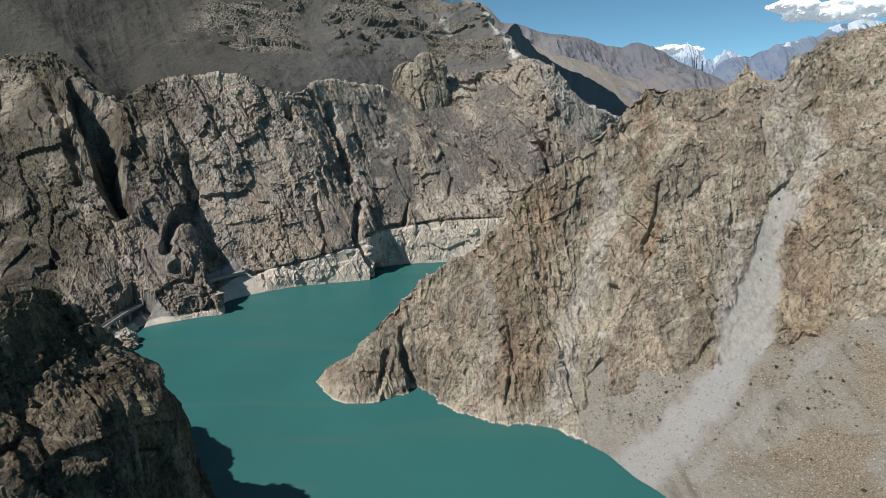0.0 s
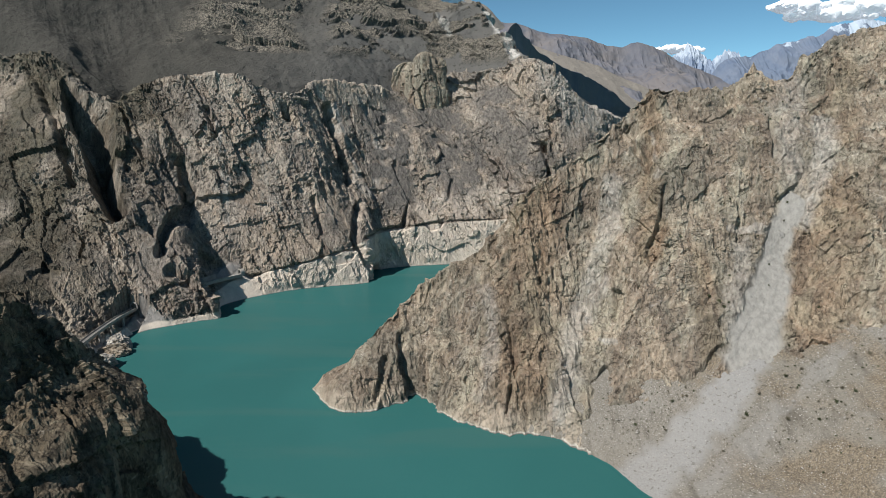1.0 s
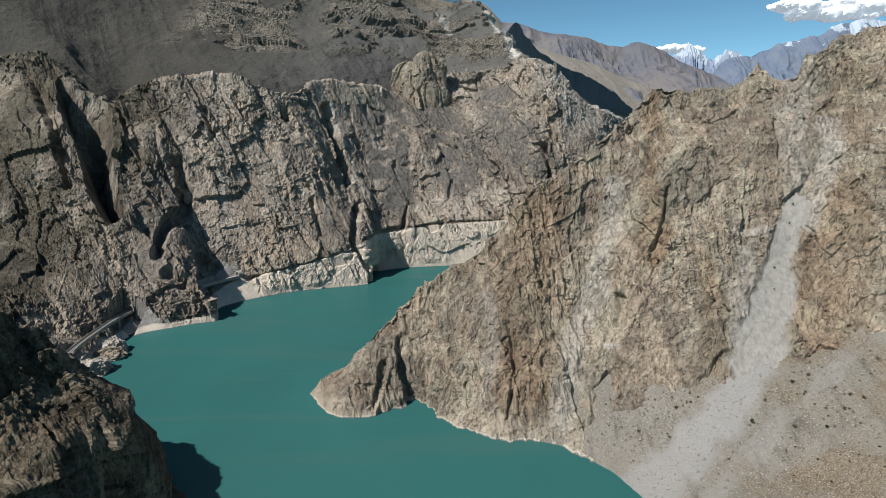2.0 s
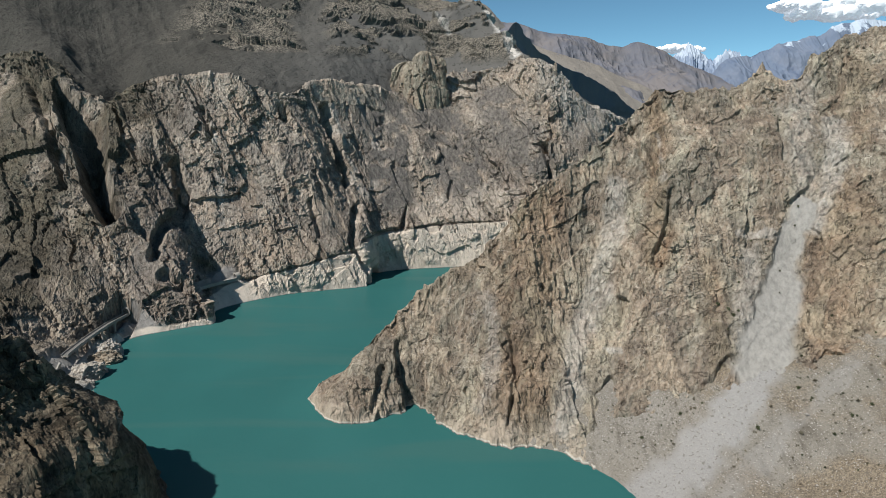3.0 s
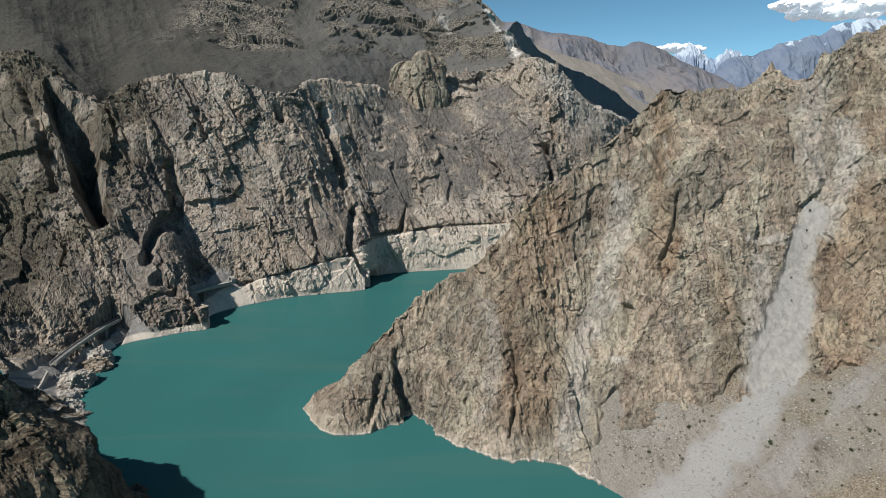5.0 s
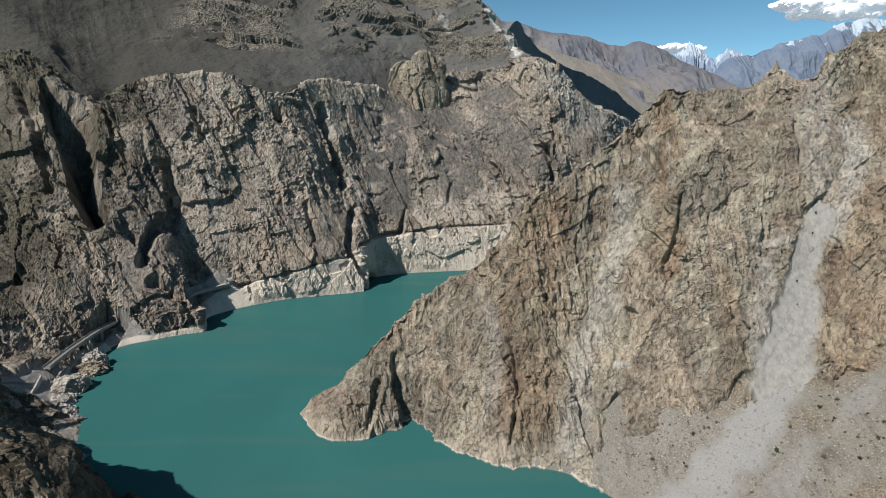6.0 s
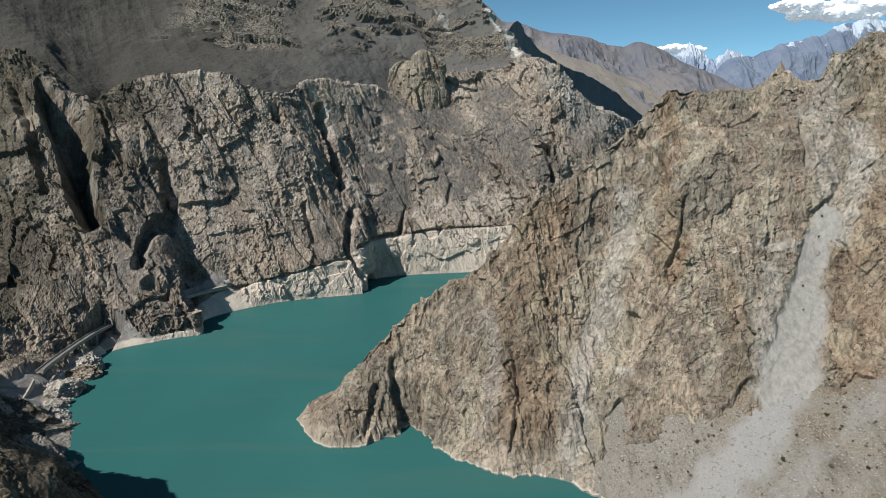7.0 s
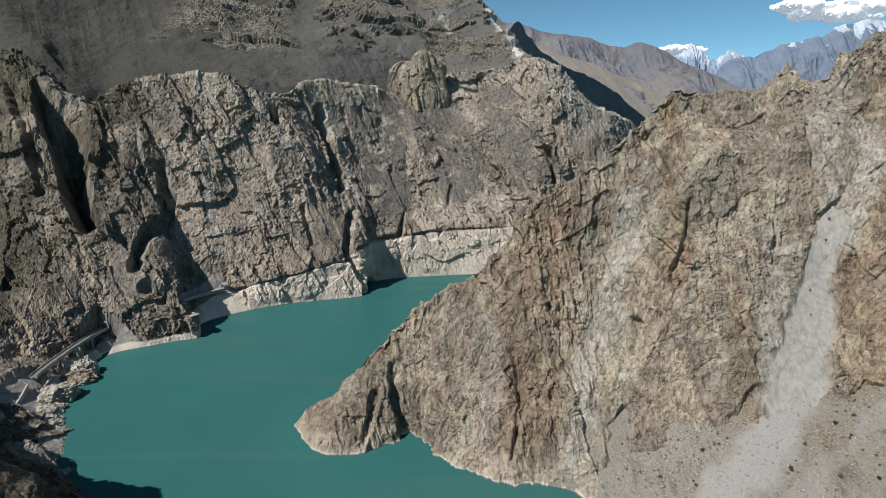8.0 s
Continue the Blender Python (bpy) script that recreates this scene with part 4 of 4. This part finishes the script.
def portal(x, y, z, turn, label):
    top = base("tunnel_portal", label, "tunnel portal", "tunnel portals", (x, y, z))
    top.rotation_euler = (0, 0, radians(turn))
    part("arch", arch_frame(5.0, 4.9, 0.7, 4.0), CONCRETE, top)
    # a dark sheet across the arch stands for the tunnel's unlit depth
    bore = bmesh.new()
    for v in ((-2.5, 2.8, 0), (2.5, 2.8, 0), (2.5, 2.8, 4.9), (-2.5, 2.8, 4.9)):
        bore.verts.new(v)
    bore.faces.new(bore.verts[:])
    part("bore", bore, CAVE_DARK, top, "flat dark sheet standing for the unlit tunnel bore")
    return top


viaduct()
portal(-261.0, 448.5, 14.0, 0, "pale concrete tunnel portal at the end of the viaduct")


def gallery():
    pts = [tuple(p) for p in spline([(-229, 492, 20.0), (-222, 505, 20.4), (-211, 519, 20.8), (-200, 530, 21.0)], 14)]
    top = base("road_gallery", "short pale concrete road gallery at a tunnel mouth", "road gallery")
    part("deck", ribbon(pts, [(-3.8, -1.5), (3.8, -1.5), (3.8, 0), (-3.8, 0)]), CONCRETE, top)
    part("wall", ribbon(pts, [(3.4, 0.0), (3.8, 0.0), (3.8, 1.5), (3.4, 1.5)]), CONCRETE, top, "low pale edge wall")
    part("back_wall", ribbon(pts[:8], [(-3.8, 0.0), (-3.2, 0.0), (-3.2, 4.6), (-3.8, 4.6)]), CONCRETE, top)
    return top


gallery()
portal(-200.5, 530, 21.0, -42, "small white concrete tunnel portal above the gravel")
wall_line = [(-247, 337, 8.0), (-250, 346, 9.0), (-254, 357, 11.0)]
tagged(part("retaining_wall", ribbon(wall_line, [(-0.5, -6), (0.5, -6), (0.5, 2.2), (-0.5, 2.2)]), CONCRETE),
       "short pale concrete retaining wall by the lake road", "wall")


# ---- shrubs on the scree and the rock ----
def shrub(seed, leaf, label, group):
    rng = random.Random(seed)
    top = base("shrub", label, "shrub", group)
    stems = bmesh.new()
    crown = bmesh.new()
    for s in range(9):
        a = rng.uniform(0, 2 * math.pi)
        tilt = rng.uniform(0.1, 0.8)
        tip = Vector((math.cos(a) * math.sin(tilt), math.sin(a) * math.sin(tilt), math.cos(tilt))) * rng.uniform(0.55, 0.95)
        side = Vector((-math.sin(a), math.cos(a), 0)) * 0.025
        up = tip.cross(side).normalized() * 0.025
        ring = [stems.verts.new(o) for o in (side, up, -side)]
        head = stems.verts.new(tip)
        for k in range(3):
            stems.faces.new((ring[k], ring[(k + 1) % 3], head))
        for c in range(16):
            c0 = tip * rng.uniform(0.45, 1.05) + Vector([rng.gauss(0, 0.13) for _ in range(3)])
            c0.z = max(c0.z, 0.05)
            u = Vector([rng.gauss(0, 1) for _ in range(3)]).normalized()
            w = u.orthogonal().normalized() * rng.uniform(0.06, 0.12)
            u = u * rng.uniform(0.09, 0.17)
            crown.faces.new([crown.verts.new(c0 + o) for o in (u, w, -u, -w)])
    part("stems", stems, TWIG, top)
    part("foliage", crown, leaf, top)
    return top


GREEN = [shrub(200 + i, LEAF, "dark green rounded shrub rooted in gravel and rock cracks", "shrubs on the slope") for i in range(3)]
DRY = [shrub(220 + i, DRY_LEAF, "grey-brown dry shrub on the gravel slope", "dry shrubs on the slope") for i in range(3)]
for number, first in enumerate(GREEN + DRY):
    first.location = (96 + 3 * number, 291.0, 27.5)


def settle(x, y, grid):
    """The ground's height at a place of the plan."""
    d = (grid[..., 0] - x) ** 2 + (grid[..., 1] - y) ** 2
    return grid.reshape(-1, 3)[np.argmin(d)]


rng = random.Random(41)
fan, fresh = GROUND["scree"], GROUND["fresh"]
placed = 0
for first, number in zip(GREEN + DRY, range(6)):
    px, py, pz = settle(88 + 8 * number, 284 - 2 * number, fan)
    first.matrix_basis = Matrix.LocRotScale((px, py, pz - 0.1), None, (1.1,) * 3)
while placed < 170:
    iv, iu = rng.randrange(60, 185), rng.randrange(60, 430)
    px, py, pz = fan[iv, iu]
    close = math.exp(-max(0.0, 145 - iv) / 28)
    if fresh[iv, iu] > 0.25 or rng.random() > 0.25 + 0.75 * close or pz < 3 or py < 150:
        continue
    size = rng.uniform(0.65, 1.2) if rng.random() < 0.8 else rng.uniform(1.3, 2.0)
    kind = rng.choice(GREEN if rng.random() < 0.55 else DRY)
    copy_thing(kind, Matrix.LocRotScale((px, py, pz - 0.1), Euler((0, 0, rng.uniform(0, 6.28))), (size, size, size * 0.8)))
    placed += 1
cliff_grid = GROUND["promontory"]
placed = 0
while placed < 120:
    iv, iu = rng.randrange(90, 470), rng.randrange(420, 850)
    px, py, pz = cliff_grid[iv, iu]
    if pz < 40 or py < 200:
        continue
    size = rng.uniform(0.55, 1.25)
    copy_thing(rng.choice(GREEN), Matrix.LocRotScale((px, py - 0.15, pz), Euler((0.5, 0, rng.uniform(0, 6.28))), (size,) * 3))
    placed += 1
for px, pz, size in ((147, 74, 2.2), (151, 73, 1.8), (153, 70, 1.9), (156, 72, 1.3), (186, 53, 1.5), (190, 54, 1.6), (195, 56, 1.2), (180, 55, 1.3), (202, 59, 1.4), (136, 36, 1.5)):
    d = (cliff_grid[:480, :, 0] - px) ** 2 + (cliff_grid[:480, :, 2] - pz) ** 2
    sx, sy, sz = cliff_grid[:480].reshape(-1, 3)[np.argmin(d)]
    copy_thing(GREEN[int(px) % 3], Matrix.LocRotScale((sx, sy - 0.4, sz - 0.1), Euler((0.3, 0, px)), (size, size, size * 0.8)))


# ---- boulders and stones ----
def boulder(seed):
    bm = bmesh.new()
    bmesh.ops.create_icosphere(bm, subdivisions=2, radius=0.5)
    off = Vector((seed * 3.1, seed * 1.7, 0))
    for v in bm.verts:
        v.co *= 1 + 0.35 * noise.cell(v.co * 2.2 + off) * 0.5 + 0.3 * noise.noise(v.co * 2.5 + off)
        v.co.z *= 0.72
    return tagged(part("boulder", bm, PALE_STONE), "angular pale grey boulder lying on the scree", "boulder", "boulders on the scree")


STONES = [boulder(i) for i in range(4)]
count = 0
while count < 60:
    iv, iu = rng.randrange(40, 190), rng.randrange(90, 400)
    px, py, pz = fan[iv, iu]
    if pz < 1 or py < 160:
        continue
    size = rng.uniform(0.5, 1.1) if rng.random() < 0.85 else rng.uniform(1.2, 2.2)
    m = Matrix.LocRotScale((px, py, pz + 0.1 * size), Euler((rng.uniform(-0.4, 0.4), rng.uniform(-0.4, 0.4), rng.uniform(0, 6.28))), (size, size * rng.uniform(0.7, 1.2), size))
    if count < 4:
        STONES[count].matrix_basis = m
    else:
        copy_thing(STONES[count % 4], m)
    count += 1


def gravel():
    """Small stones strewn over the fan, too many to count."""
    r = np.random.RandomState(5)
    n = 22000
    iv, iu = r.randint(20, 200, n), r.randint(30, 430, n)
    c = fan[iv, iu] + np.stack([r.uniform(-0.5, 0.5, n), r.uniform(-0.5, 0.5, n), np.zeros(n)], 1)
    s = r.uniform(0.10, 0.30, n) * np.where(r.rand(n) < 0.08, 2.0, 1.0) * np.where(fresh[iv, iu] > 0.4, 0.7, 1.0)
    shape = np.array([(1, 0, 0), (0, 1, 0), (-1, 0, 0), (0, -1, 0), (0, 0, 0.8), (0, 0, -0.8)], float)
    v = c[:, None, :] + shape[None] * s[:, None, None] * r.uniform(0.6, 1.4, (n, 6, 1))
    f = np.array([(0, 1, 4), (1, 2, 4), (2, 3, 4), (3, 0, 4), (1, 0, 5), (2, 1, 5), (3, 2, 5), (0, 3, 5)])
    faces = (f[None] + 6 * np.arange(n)[:, None, None]).reshape(-1, 3)
    me = bpy.data.meshes.new("stones")
    me.from_pydata(v.reshape(-1, 3).tolist(), [], faces.tolist())
    me.materials.append(PALE_STONE)
    return tagged(new("stones", me), "small grey stones strewn over the gravel fan", "stones", "", "stuff")


gravel()


def tufts():
    """Dry tufts and low scrub dotted over the fan, too many to count."""
    r = np.random.RandomState(9)
    n = 1700
    iv, iu = r.randint(25, 190, n), r.randint(60, 440, n)
    keep = (fresh[iv, iu] < 0.3) & (fan[iv, iu, 2] > 2)
    c = fan[iv, iu][keep]
    c = np.repeat(c, 7, 0)
    m = len(c)
    s = np.repeat(r.uniform(0.12, 0.42, m // 7), 7)
    c = c + r.normal(0, 0.5, (m, 3)) * s[:, None] + np.stack([0 * s, 0 * s, s * 0.5], 1)
    u, w = r.normal(0, 0.5, (m, 3)) * s[:, None], r.normal(0, 0.5, (m, 3)) * s[:, None]
    v = np.stack([c + u, c + w, c - u, c - w], 1).reshape(-1, 3)
    me = bpy.data.meshes.new("scrub")
    me.from_pydata(v.tolist(), [], np.arange(len(v)).reshape(-1, 4).tolist())
    me.materials.append(DRY_LEAF)
    return tagged(new("scrub", me), "low grey-green dry scrub dotted over the gravel", "scrub", "", "stuff")


tufts()


# ---- rocks at the water's edge below the road ----
def shore_rock(x, y, z, rx, ry, rz, seed, material, label):
    bm = bmesh.new()
    bmesh.ops.create_icosphere(bm, subdivisions=5, radius=1.0)
    co = np.array([v.co[:] for v in bm.verts])
    d = 1 + 0.20 * blocks(co * 1.3 + seed * 7.7, seed) + 0.10 * blocks(co * 3.4 + seed * 3.3, seed + 3) + 0.05 * blocks(co * 9.0, seed + 6)
    for v, k in zip(bm.verts, d):
        v.co = Vector((v.co.x * rx, v.co.y * ry, v.co.z * rz)) * float(k) + Vector((x, y, z))
    return tagged(part("shore_rock", bm, material), label, "rock", "rocks at the water's edge")


shore_rock(-243, 388, 1, 11, 8, 6, 1, ROCK_WARM, "tan rock knoll at the water's edge below the viaduct")
ROCK_PALE = rock_material("pale_grey_shore_rock", (0.36, 0.34, 0.31), (0.38, 0.34, 0.29), (0.13, 0.12, 0.105), (0.50, 0.48, 0.45), grain=0.7, speck=0.4, net=0.2)
shore_rock(-247, 398, 3, 9, 8, 7, 2, ROCK_PALE, "grey rock knoll beside the viaduct")
shore_rock(-241, 362, 2, 11, 13, 8, 3, ROCK_PALE, "grey rock mound on the lake shore")
shore_rock(-236, 346, 0, 9, 9, 5, 4, ROCK_PALE, "low grey rock on the lake shore")
shore_rock(-226, 333, -1, 9, 8, 5, 5, ROCK_PALE, "low grey rock on the lake shore")


# ---- clouds over the far ranges ----
def cloud(x, y, z, length, height, seed, label):
    r = random.Random(seed)
    bm = bmesh.new()
    for k in range(46):
        u = r.uniform(-1, 1)
        rad = height * r.uniform(0.32, 0.55) * (1 - 0.5 * abs(u))
        m = Matrix.LocRotScale((x + u * length, y + r.uniform(-60, 60), z + rad * 0.6 + r.uniform(-0.1, 0.25) * height), None, (rad * 2.0, rad * 1.2, rad))
        bmesh.ops.create_icosphere(bm, subdivisions=3, radius=1, matrix=m)
    for v in bm.verts:
        n = noise.fractal(v.co / (height * 0.35), 0.9, 2.1, 5)
        v.co += Vector((0.5, 0.3, 1.0)) * n * height * 0.12
    ob = part("cloud", bm, CLOUD)
    return tagged(ob, label, "cloud", "", "structure")


CLOUD = Nodes("glowing_cloud_white", 1.0, 0.0).done((0.72, 0.73, 0.75))
# added glow of the clouds' own, which lightens their shaded undersides
CLOUD.node_tree.nodes["Principled BSDF"].inputs["Emission Color"].default_value = (0.80, 0.86, 0.93, 1)
CLOUD.node_tree.nodes["Principled BSDF"].inputs["Emission Strength"].default_value = 0.24
cloud(2330, 3900, 890, 150, 80, 1, "flat-based white cumulus cloud over the mountains")
cloud(2560, 3920, 838, 260, 100, 2, "flat-based white cumulus cloud over the mountains")
cloud(2850, 3900, 868, 260, 140, 3, "flat-based white cumulus cloud over the mountains")
cloud(1800, 4480, 690, 170, 60, 4, "thin white cloud bank behind the snow peak")
